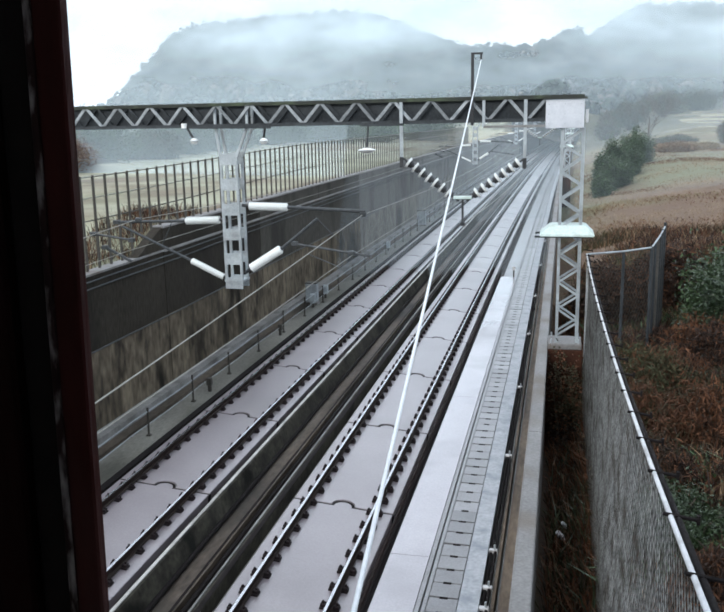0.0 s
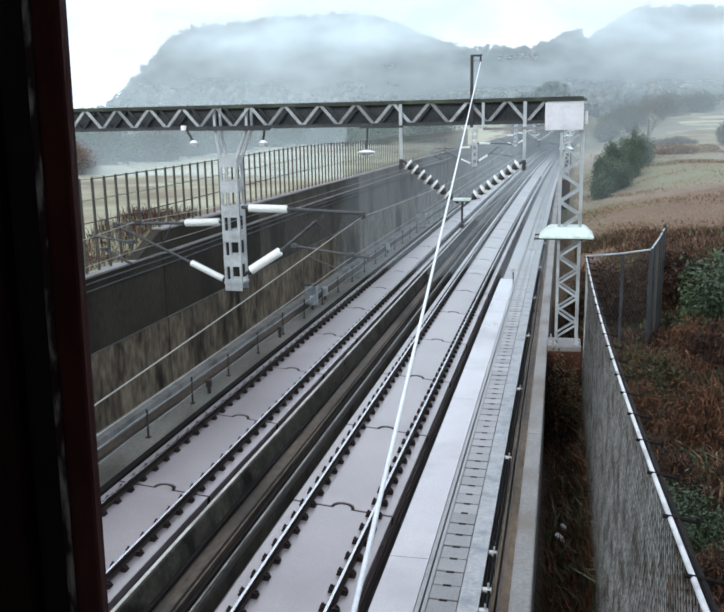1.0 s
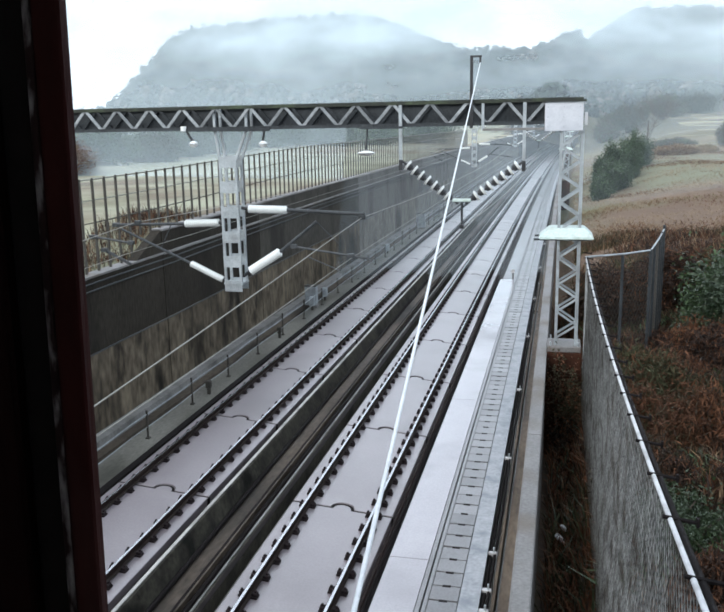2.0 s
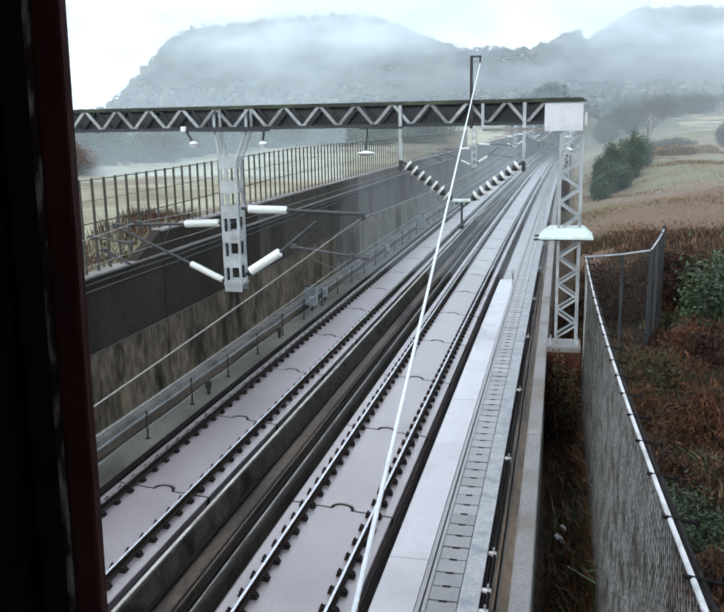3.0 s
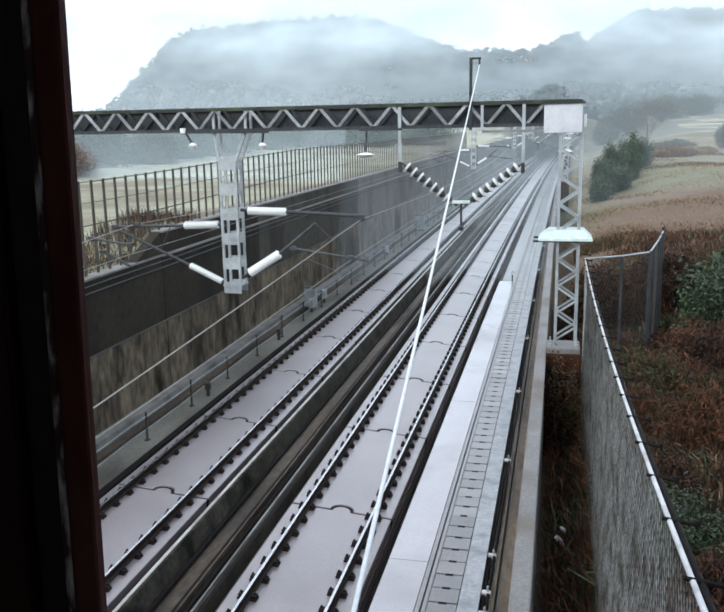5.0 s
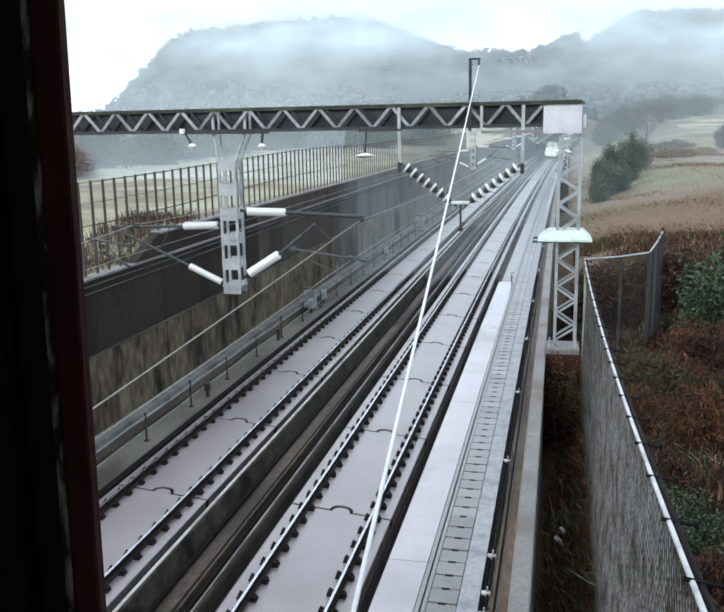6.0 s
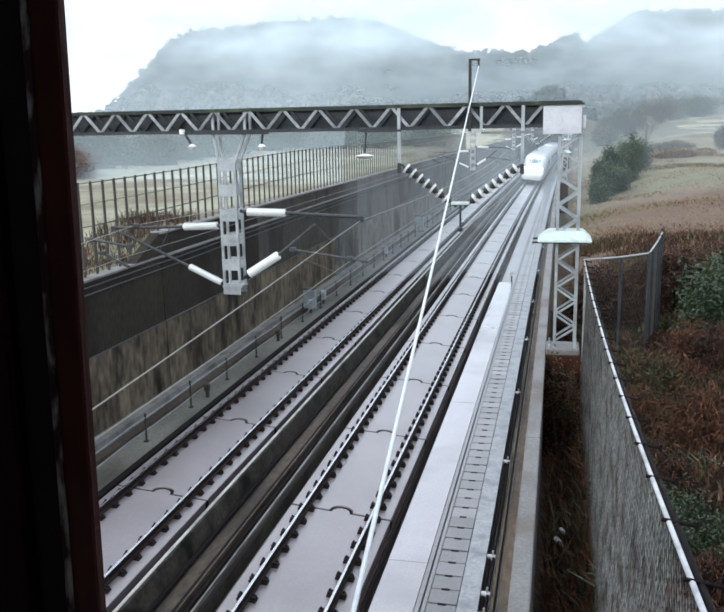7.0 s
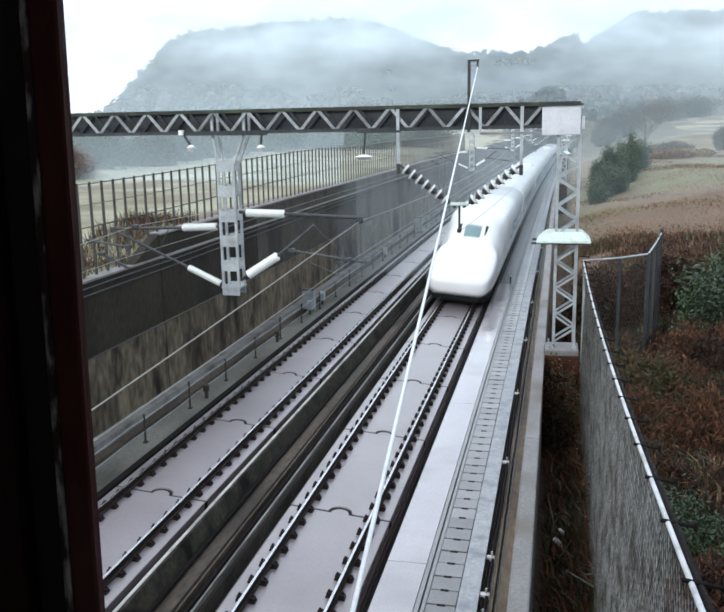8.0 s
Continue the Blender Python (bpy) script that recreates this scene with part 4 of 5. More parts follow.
        part("pivot", bm, M_PIN, t)
        bm = bmesh.new()
        insulator_rod(bm, i0, i1, r_ins)
        part("insulator", bm, M_PORC, t, "white ribbed porcelain insulator")
    arm("top_tube", (-2.38, 0, 6.34), (-2.52, 0, 6.33), (-3.30, 0, 6.30), (-4.93, 0, 6.26), 0.085, 0.032)
    arm("brace_tube", (-2.38, 0, 5.06), (-2.50, 0, 5.10), (-3.22, 0, 5.44), (-4.80, 0, 6.17), 0.075, 0.03)
    arm("top_tube", (-2.0, 0, 6.64), (-1.84, 0, 6.62), (-1.0, 0, 6.60), (0.66, 0, 6.52), 0.09, 0.038)
    arm("brace_tube", (-2.0, 0, 5.2), (-1.86, 0, 5.30), (-1.18, 0, 5.72), (-0.37, 0, 6.36), 0.10, 0.035)
    for pts, r in ((((-5.6, 0, 6.01), (-4.55, 0, 5.86)), 0.025), (((-5.25, 0, 5.72), (-4.62, 0, 5.40)), 0.022), (((-5.3, 0.1, 5.66), (-4.7, 0.1, 5.36)), 0.018),
                   (((-0.9, 0, 5.84), (0.74, 0, 5.60)), 0.025), (((-0.6, 0.1, 5.6), (0.1, 0.1, 5.32)), 0.012), (((-0.37, 0, 6.36), (0.1, 0, 5.9)), 0.008),
                   (((-3.9, 0, 5.75), (-3.62, 0, 6.28)), 0.01)):
        bm = bmesh.new()
        rod(bm, pts[0], pts[1], r, 8)
        part("steady_arm", bm, M_TUBE, g)
    for x, z in ((-4.93, 6.26), (-4.4, 6.31), (-5.5, 5.99), (-5.25, 5.70), (-4.6, 5.87), (0.35, 5.66), (0.6, 6.46), (-0.88, 5.84)):
        bm = bmesh.new()
        box(bm, x - 0.07, x + 0.07, -0.05, 0.05, z - 0.045, z + 0.045, 0.012)
        part("clamp", bm, M_TUBE, g)
    # two hangers that hold the feeder's V of insulators
    for x, zb2 in ((1.46, 7.42), (3.83, 7.38)):
        bm = bmesh.new()
        bar(bm, (x, -0.28, 8.66), (x, -0.28, zb2 + 0.16), 0.06, 0.06)
        t = part("feeder_hanger", bm, M_GALV, g, "galvanised hanger post")
        bm = bmesh.new()
        box(bm, x - 0.036, x + 0.036, -0.32, -0.24, zb2, zb2 + 0.2, 0.01)
        part("hanger_shoe", bm, M_PIN, t)
    for (ax, az), (bx, bz) in (((1.56, 7.54), (2.46, 6.86)), ((3.76, 7.52), (2.86, 6.86))):
        a, b = Vector((ax, -0.28, az)), Vector((bx, -0.28, bz))
        d = (b - a).normalized()
        bm = bmesh.new()
        rod(bm, a - d * 0.08, b + d * 0.16, 0.022, 8)
        s = part("insulator_string", bm, M_PIN, g, "string of white disc insulators")
        for i in range(7):
            c = a.lerp(b, (i + 0.35) / 7)
            bm = bmesh.new()
            rod(bm, c - d * 0.018, c + d * 0.022, 0.118, 16, 0.095)
            rod(bm, c - d * 0.03, c - d * 0.018, 0.05, 16, 0.118)
            part("disc", bm, M_PORC, s, "white porcelain disc")
            bm = bmesh.new()
            rod(bm, c + d * 0.023, c + d * 0.10, 0.075, 10, 0.06)
            part("disc_cap", bm, M_PIN, s)
    bm = bmesh.new()
    box(bm, 2.48, 2.84, -0.34, -0.22, 6.80, 6.86, 0.01)
    y = part("yoke_plate", bm, M_CAP, g, "pale green yoke plate")
    bm = bmesh.new()
    rod(bm, (2.66, -0.28, 6.80), (2.66, -0.28, 6.34), 0.022, 8)
    box(bm, 2.62, 2.70, -0.36, -0.20, 6.28, 6.36, 0.01)
    part("feeder_clamp", bm, M_PIN, y)
    # top post with the bracket of the bare cable
    bm = bmesh.new()
    bar(bm, (2.83, -0.27, 8.2), (2.83, -0.27, 9.52), 0.055, 0.055)
    t = part("top_post", bm, M_PIN, g, "slim dark post above the beam")
    bm = bmesh.new()
    bar(bm, (2.80, -0.27, 9.52), (3.02, -0.27, 9.52), 0.035, 0.035, (0, 0, 1))
    bar(bm, (2.99, -0.27, 9.52), (2.99, -0.27, 9.40), 0.035, 0.035)
    part("bracket", bm, M_PIN, t)
    bm = bmesh.new()
    bar(bm, (3.05, -0.28, 8.66), (3.05, -0.28, 8.16), 0.05, 0.05)
    part("beam_clip", bm, M_GALV, g)
    for x0, x1, z in ((3.05, 4.2, 8.17), (0.65, 1.5, 8.24)):
        bm = bmesh.new()
        bar(bm, (x0, -0.29, z), (x1, -0.29, z), 0.05, 0.045, (0, 0, 1))
        part("service_rail", bm, M_LEDGE if x0 > 2 else M_BEAMDARK, g, "weathered service rail")
    return g


GANTRY = build_gantry()
GANTRY.matrix_basis = pose(0, BEAM_Y, 0)
for s in (67.0, 117.0, 167.0):
    copy_thing(GANTRY, pose(bend(s), s, 0))


def tube(bm, pts, r, n=6):
    ps = [Vector(p) for p in pts]
    rings = []
    for i, p in enumerate(ps):
        d = (ps[min(i + 1, len(ps) - 1)] - ps[max(i - 1, 0)]).normalized()
        q = d.to_track_quat("Z", "Y").to_matrix()
        rings.append([bm.verts.new(p + q @ Vector((r * math.cos(k * 2 * math.pi / n), r * math.sin(k * 2 * math.pi / n), 0))) for k in range(n)])
    for a, b in zip(rings, rings[1:]):
        for k in range(n):
            bm.faces.new((a[k], a[(k + 1) % n], b[(k + 1) % n], b[k]))
    return bm


def wire(name, pts, r, mat, label, category="cable"):
    bm = tube(bmesh.new(), pts, r)
    ob = part(name, bm, mat, smooth=True)
    return tagged(ob, label, category)


def span(a, b, sag, n=12):
    a, b = Vector(a), Vector(b)
    return [a.lerp(b, i / n) - Vector((0, 0, sag * 4 * (i / n) * (1 - i / n))) for i in range(n + 1)]


def build_wires():
    tip = Vector((2.99, BEAM_Y - 0.27, 9.40))
    low = Vector((3.955, 2.1, 6.992))
    foot = low + (low - tip) * (1.55 / (tip.y - low.y))
    wire("bare_cable", [tip, low, foot], 0.0085, M_WIRE, "pale bare cable stretched down from the gantry")
    ys = (BEAM_Y, 67.0, 117.0, 167.0)
    for x, z, sag, near, r, mat, lab in ((0.57, 6.45, 0.35, (0.57, 0.8, 5.75), 0.008, M_COPPER, "dull carrier wire over the track"),
                                         (0.35, 5.62, 0.03, (0.30, 0.8, 5.5), 0.006, M_COPPER, "dull contact wire over the track"),
                                         (-4.5, 6.31, 0.35, (-4.1, 0.8, 5.75), 0.008, M_COPPER, "dull carrier wire over the track"),
                                         (-4.75, 5.62, 0.03, (-4.5, 0.8, 5.5), 0.006, M_COPPER, "dull contact wire over the track"),
                                         (2.66, 6.30, 0.5, None, 0.008, M_COPPER, "feeder wire hung from insulators")):
        pts = []
        if near:
            pts += span(near, (x, ys[0], z), 0.05)[:-1]
        for a, b in zip(ys, ys[1:]):
            pts += span((x + bend(a), a, z), (x + bend(b), b, z), sag)[:-1]
        pts.append(Vector((x + bend(ys[-1]), ys[-1], z)))
        wire("overhead_wire", pts, r, mat, lab)
    # cables fixed along the left wall and a strand on short posts
    for x, z in ((-7.96, 2.2), (-7.97, 4.15), (-7.97, 3.95)):
        pts = [(x + bend(s), s, z + 0.012 * math.sin(s * 0.9)) for s in range(-6, 150, 4)]
        wire("wall_cable", pts, 0.022, M_TUBE, "grey cable fixed along the wall")


build_wires()


def build_low_rail():
    f = thing("low_strand_fence", "low fence of steel posts and two strands beside the track", "fence")
    rnd = random.Random(2)
    for i in range(34):
        s = 12 + 3.1 * i
        bm = bmesh.new()
        lean = rnd.uniform(-0.03, 0.03)
        x = -6.85 + bend(s)
        bar(bm, (x, s, -0.42), (x + lean, s, 0.42 + rnd.uniform(-0.05, 0.12)), 0.05, 0.04)
        box(bm, x - 0.06, x + 0.06, s - 0.06, s + 0.06, -0.43, -0.38)
        part("post", bm, M_POST, f)
    for z, r in ((0.30, 0.016), (-0.08, 0.012)):
        pts = [(-6.85 + bend(s), s, z + 0.02 * math.sin(s * 1.3)) for s in [8 + 1.55 * k for k in range(70)]]
        w = wire("strand", pts, r, M_GALV, "", "")
        w.parent = f
    # a few junction boxes along it
    for s, x in ((25.5, -6.7), (33.2, -6.75), (38.7, -6.9), (41.0, -6.9), (57, -6.8)):
        b = thing("junction_box", "small grey steel box beside the track", "junction box", group="trackside boxes")
        bm = bmesh.new()
        h = 0.13 if s > 35 else 0.085
        box(bm, x - h, x + h, s - h, s + h, -0.2, 0.24 if s > 35 else 0.05, 0.02)
        part("case", bm, M_GALV if s > 35 else M_POST, b)
        bm = bmesh.new()
        box(bm, x - 0.05, x + 0.05, s - 0.05, s + 0.05, -0.425, -0.2)
        part("stand", bm, M_POST, b)
    for s, x, w, h in ((39.4, -7.25, 0.55, 1.05), (71.0, -7.05, 0.7, 1.3)):
        b = thing("trackside_cabinet", "pale grey steel equipment cabinet beside the track", "cabinet", on_line(s, 0, x, -0.42), group="trackside cabinets")
        bm = bmesh.new()
        box(bm, -w / 2 - 0.04, w / 2 + 0.04, -0.24, 0.24, 0, 0.12, 0.01)
        part("plinth", bm, M_LEDGE, b)
        bm = bmesh.new()
        box(bm, -w / 2, w / 2, -0.2, 0.2, 0.12, h, 0.015)
        c = part("case", bm, M_GALV, b)
        bm = bmesh.new()
        box(bm, -w / 2 + 0.03, w / 2 - 0.03, -0.215, -0.198, 0.16, h - 0.06, 0.004)
        part("door", bm, M_GALV, c)
        bm = bmesh.new()
        box(bm, -w / 2 - 0.03, w / 2 + 0.03, -0.24, 0.23, h, h + 0.04, 0.01)
        part("roof", bm, M_POST, c)


build_low_rail()


# ---------------- fences ----------------
def build_left_fence():
    f = thing("boundary_fence", "tall dark slatted boundary fence on the retaining wall", "fence")
    pitch = 0.66
    n = 150
    rows = [(19.2 - 4 * pitch) + pitch * i for i in range(n)]
    bm0 = bmesh.new()
    box(bm0, -0.03, 0.03, -0.035, 0.035, 0, 1.0, 0.006)
    me = finish("post", bm0, M_POST)
    for s in rows:
        z0 = 4.3 if s < 24.4 else 5.05
        zt = 6.98 + 0.28 * smooth_step(21, 45, s)
        share("post", me, f, Matrix.Translation((-8.28 + bend(s), s, z0)) @ Matrix.Diagonal((1, 1, zt - z0, 1)))
    for z, r in ((-0.04, 0.03), (-0.62, 0.022), (-1.25, 0.022)):
        bm = bmesh.new()
        for a, b in zip(rows, rows[1:]):
            za, zb = (6.98 + 0.28 * smooth_step(21, 45, q) + z for q in (a, b))
            bar(bm, (-8.30 + bend(a), a, za), (-8.30 + bend(b), b, zb), r, r * 1.4)
        part("rail", bm, M_PANEL if z > -1 else M_POST, f)


build_left_fence()


def build_right_fence():
    f = thing("mesh_fence", "grey chain-link fence with a white top rail", "fence")

    def top(y):
        return 5.68 + 0.88 * (max(0.0, (17.2 - y)) / 14.2) ** 2.0

    def foot(y):
        return 2.75
    X = 5.05
    # woven wire
    bm = bmesh.new()
    pitch = 0.095
    y = 0.75
    while y < 17.2:
        for sgn in (1, -1):
            # a wire climbing at 60 degrees, cut at the ends and at the top
            k = 0.62 * sgn
            ya, za = y, foot(y)
            zb = top(min(max(y, 0), 17.2))
            yb = y + (zb - za) * k
            if yb > 17.2:
                zb = za + (17.2 - ya) / k
                yb = 17.2
            if yb < 0.75:
                zb = za + (0.75 - ya) / k
                yb = 0.75
            for _ in range(2):
                if 0.75 < yb < 17.2:
                    zb = top(max(yb, 0))
                    yb = y + (zb - za) * k
            if zb - za > 0.1:
                a, b = Vector((X + 0.004 * sgn, ya, za)), Vector((X + 0.004 * sgn, min(max(yb, 0.75), 17.2), zb))
                side = Vector((0.0, 0.0036, 0.0))
                dep = Vector((0.005, 0, 0))
                q = [bm.verts.new(p) for p in (a - side, a + side, a + dep, b - side, b + side, b + dep)]
                for t in ((0, 1, 4, 3), (1, 2, 5, 4), (2, 0, 3, 5)):
                    bm.faces.new([q[i] for i in t])
        y += pitch
    part("woven_mesh", bm, M_MESH, f, "grey woven wire mesh", kind="stuff")
    bm = bmesh.new()
    ys = [0.75 + 16.45 * i / 24 for i in range(25)]
    tube(bm, [(X, a, top(max(a, 0))) for a in ys], 0.0135, 8)
    part("top_rail", bm, M_RAILW, f, "white worn top rail", smooth=True)
    # dark tube added to give the dark band beside the white rail
    bm = bmesh.new()
    tube(bm, [(X + 0.036, a, top(max(a, 0)) - 0.012) for a in ys], 0.017, 8)
    part("outer_rail", bm, M_TAR, f, "dark tube along the outer side of the white rail", smooth=True)
    # short arms on the outer side along the rail
    for i in range(22):
        y = 2.6 + 0.72 * i
        z = top(y)
        bm = bmesh.new()
        rod(bm, (X - 0.035, y, z + 0.012), (X + 0.125, y, z - 0.01), 0.011, 6)
        box(bm, X + 0.12, X + 0.135, y - 0.012, y + 0.012, z - 0.03, z + 0.015)
        part("rail_arm", bm, M_TAR, f)
    for y in (1.0, 5.0, 9.0, 13.0, 17.2):
        bm = bmesh.new()
        rod(bm, (X + 0.04, y, 2.6), (X + 0.04, y, top(max(y, 0)) - 0.02), 0.017, 8)
        part("post", bm, M_POST, f)
    # return leg of the fence beside the field
    g = thing("mesh_fence", "brown weathered chain-link fence with a thin top rail", "fence")
    pts = [(5.05, 17.3), (5.8, 17.9), (6.40, 18.5), (6.75, 20.2), (6.95, 21.2)]
    tops = [5.66, 5.64, 5.64, 5.68, 5.75]
    bm = bmesh.new()
    tube(bm, [(*a, za) for a, za in zip(pts, tops)], 0.02, 8)
    part("top_rail", bm, M_GALV, g)
    bm = bmesh.new()
    lens = [0.0]
    for p, q in zip(pts, pts[1:]):
        lens.append(lens[-1] + math.dist(p, q))

    def along(d):
        for i in range(len(pts) - 1):
            if d <= lens[i + 1] or i == len(pts) - 2:
                t = (d - lens[i]) / (lens[i + 1] - lens[i])
                return Vector((pts[i][0] + (pts[i + 1][0] - pts[i][0]) * t, pts[i][1] + (pts[i + 1][1] - pts[i][1]) * t, tops[i] + (tops[i + 1] - tops[i]) * t))
    low, rise, d = 3.1, 0.55, -1.4
    while d < lens[-1] + 1.4:
        for sgn in (1, -1):
            prev = None
            for k in range(11):
                dd = d + sgn * rise * 2.6 * k / 10
                if not 0 <= dd <= lens[-1]:
                    prev = None
                    continue
                p = along(dd)
                p.z = low + (p.z - low) * k / 10
                if prev is not None:
                    bar(bm, prev, p, 0.0045, 0.0045, (0.3, 1, 0))
                prev = p
        d += 0.09
    part("woven_mesh", bm, M_POST, g, kind="stuff")
    for x, y, z in ((5.8, 17.9, 5.62), (6.40, 18.5, 5.66), (6.52, 19.0, 5.66), (6.75, 20.2, 5.7), (6.85, 20.7, 5.75), (6.95, 21.2, 5.85), (7.0, 21.6, 5.8)):
        bm = bmesh.new()
        rod(bm, (x, y, 3.0), (x, y, z), 0.032, 8)
        part("post", bm, M_BEAMDARK, g)


build_right_fence()


# ---------------- slab tracks ----------------
def slab_mesh():
    """A five metre track slab with a half-round notch at each end."""
    bm = bmesh.new()
    L, Wd, r = 2.465, 1.13, 0.27
    out = [(-Wd, -L)]
    out += [(-r * math.cos(a), -L + r * math.sin(a)) for a in [math.pi * i / 10 for i in range(11)]]
    out += [(Wd, -L), (Wd, L)]
    out += [(-Wd, L)]
    e = 0.012
    topv = [bm.verts.new((x * (1 - e / Wd), y * (1 - e / L), 0.0)) for x, y in out]
    sh = [bm.verts.new((x, y, -e)) for x, y in out]
    bot = [bm.verts.new((x, y, -0.185)) for x, y in out]
    n = len(out)
    bm.faces.new(topv)
    for i in range(n):
        k = (i + 1) % n
        bm.faces.new((topv[i], topv[k], sh[k], sh[i]))
        bm.faces.new((sh[i], sh[k], bot[k], bot[i]))
    return finish("slab", bm, M_SLAB)


def boss_mesh():
    bm = bmesh.new()
    rod(bm, (0, 0, -0.19), (0, 0, -0.012), 0.20, 16)
    return finish("boss", bm, M_SLAB)


def filler_mesh():
    bm = bmesh.new()
    box(bm, -1.15, 1.15, -0.06, 0.06, -0.19, -0.02)
    rod(bm, (0, 0, -0.19), (0, 0, -0.016), 0.268, 16)
    return finish("joint_filler", bm, M_TAR)


def fastener_mesh():
    bm = bmesh.new()
    box(bm, -0.18, 0.18, -0.08, 0.08, 0.001, 0.034)
    for sx in (-1, 1):
        box(bm, sx * 0.12 - 0.05, sx * 0.12 + 0.05, -0.055, 0.055, 0.034, 0.095, 0.008)
        rod(bm, (sx * 0.13, 0, 0.09), (sx * 0.13, 0, 0.135), 0.024, 6)
    return finish("fastening", bm, M_CLIP)


def build_tracks():
    slab, boss, fill, clip = slab_mesh(), boss_mesh(), filler_mesh(), fastener_mesh()
    rail = [(-0.072, 0.032), (0.072, 0.032), (0.072, 0.045), (0.012, 0.06), (0.009, 0.155), (0.033, 0.168), (0.033, 0.198), (0.025, 0.206),
            (-0.025, 0.206), (-0.033, 0.196), (-0.033, 0.168), (-0.009, 0.155), (-0.012, 0.06), (-0.072, 0.045)]
    mats = [0] * 14
    mats[7] = 1
    for name, first in (("right", 17.0), ("left", 17.25)):
        off = TRACKS[name]
        t = thing("railway_track", "wet concrete slab track with dark steel rails", "railway track", group="railway tracks")
        for k in range(-5, 57):
            s = first + 5.0 * k
            share("slab", slab, t, on_line(s + 2.5, off, 0, 0, CANT))
            if s < 170:
                share("joint_filler", fill, t, on_line(s, off, 0, 0, CANT))
                share("boss", boss, t, on_line(s, off, 0, 0, CANT))
        for lat in (-0.75, 0.75):
            bm = bmesh.new()
            sweep(bm, [(x + lat, z) for x, z in rail], -8, END + 110, 3, off, CANT, face_mat=mats)
            part("rail", bm, [M_RAIL, M_RAILTOP], t, "dark rail with a polished head")
        far = bmesh.new()
        for lat in (-0.75, 0.75):
            s = -6.9
            while s < 130:
                m = on_line(s, off, lat, 0, CANT)
                if 8 < s < 50:
                    share("fastening", clip, t, m)
                elif s >= 50 or s > -3:
                    before = len(far.verts)
                    far.from_mesh(clip)
                    far.verts.ensure_lookup_table()
                    for v in far.verts[before:]:
                        v.co = m @ v.co
                s += 0.625
        me = bpy.data.meshes.new("far_fastening")
        far.to_mesh(me)
        far.free()
        me.materials.append(M_CLIP)
        ob = new("far_fastening", me)
        ob.parent = t
        ob["kind"] = "stuff"
        # cable held beside the right-hand rail
        if name == "right":
            bm = bmesh.new()
            sweep(bm, [(1.30 + 0.02 * math.cos(k * math.pi / 3), 0.0 + 0.02 * math.sin(k * math.pi / 3)) for k in range(6)], -6, 130, 3, off, CANT)
            part("signal_cable", bm, M_TAR, t)


build_tracks()


def build_trough():
    """Lids of the cable trough, half a metre each, with a lifting slot in each."""
    bm = bmesh.new()
    L = 0.232
    box(bm, -0.26, 0.26, -L, L, -0.09, -0.005, 0.006)
    lid = finish("trough_lid", bm, M_LID)
    bm = bmesh.new()
    box(bm, -0.075, 0.075, L - 0.03, L + 0.035, -0.02, 0.001)
    slot = finish("lifting_slot", bm, M_TAR)
    bm = bmesh.new()
    sweep(bm, rect(2.41, 2.94, -0.4, -0.09), -6, 150, 4)
    part("trough_bottom", bm, M_TAR, ROADBED)
    rnd = random.Random(8)
    rest = bmesh.new()
    for i in range(300):
        s = 3 + 0.5 * i
        m = on_line(s, 0, 2.676, rnd.uniform(-0.012, 0.006)) @ pose(0, 0, 0, rnd.uniform(-0.6, 0.6), rnd.uniform(-0.6, 0.6), rnd.uniform(-0.5, 0.5))
        if i < 150:
            share("trough_lid", lid, ROADBED, m)
            share("lifting_slot", slot, ROADBED, m)
        else:
            b = len(rest.verts)
            rest.from_mesh(lid)
            rest.verts.ensure_lookup_table()
            for v in rest.verts[b:]:
                v.co = m @ v.co
    me = bpy.data.meshes.new("far_trough_lids")
    rest.to_mesh(me)
    rest.free()
    me.materials.append(M_LID)
    ob = new("far_trough_lids", me)
    ob.parent = ROADBED
    ob["kind"] = "stuff"
    # black cables on brackets beside the trough
    for x, z, r in ((3.37, -0.10, 0.04), (3.45, -0.06, 0.03)):
        pts = [(x + bend(s) + 0.012 * math.sin(s * 0.8 + x * 9), s, z) for s in range(-6, 130, 2)]
        wire("trackside_cable", pts, r, M_TAR, "black cable beside the trough")
    for s in (13.6, 14.3, 15.7, 20.7, 26.5, 33.5, 41, 50, 60):
        b = thing("cable_bracket", "small pale steel cable bracket", "bracket", on_line(s, 0, 3.45, -0.12), group="cable brackets")
        bm = bmesh.new()
        box(bm, -0.14, 0.04, -0.05, 0.05, 0.0, 0.1, 0.012)
        part("saddle", bm, M_RAILW, b)
        bm = bmesh.new()
        rod(bm, (-0.02, 0, 0.09), (-0.02, 0, 0.2), 0.02, 8)
        part("pin", bm, M_GALV, b)


build_trough()


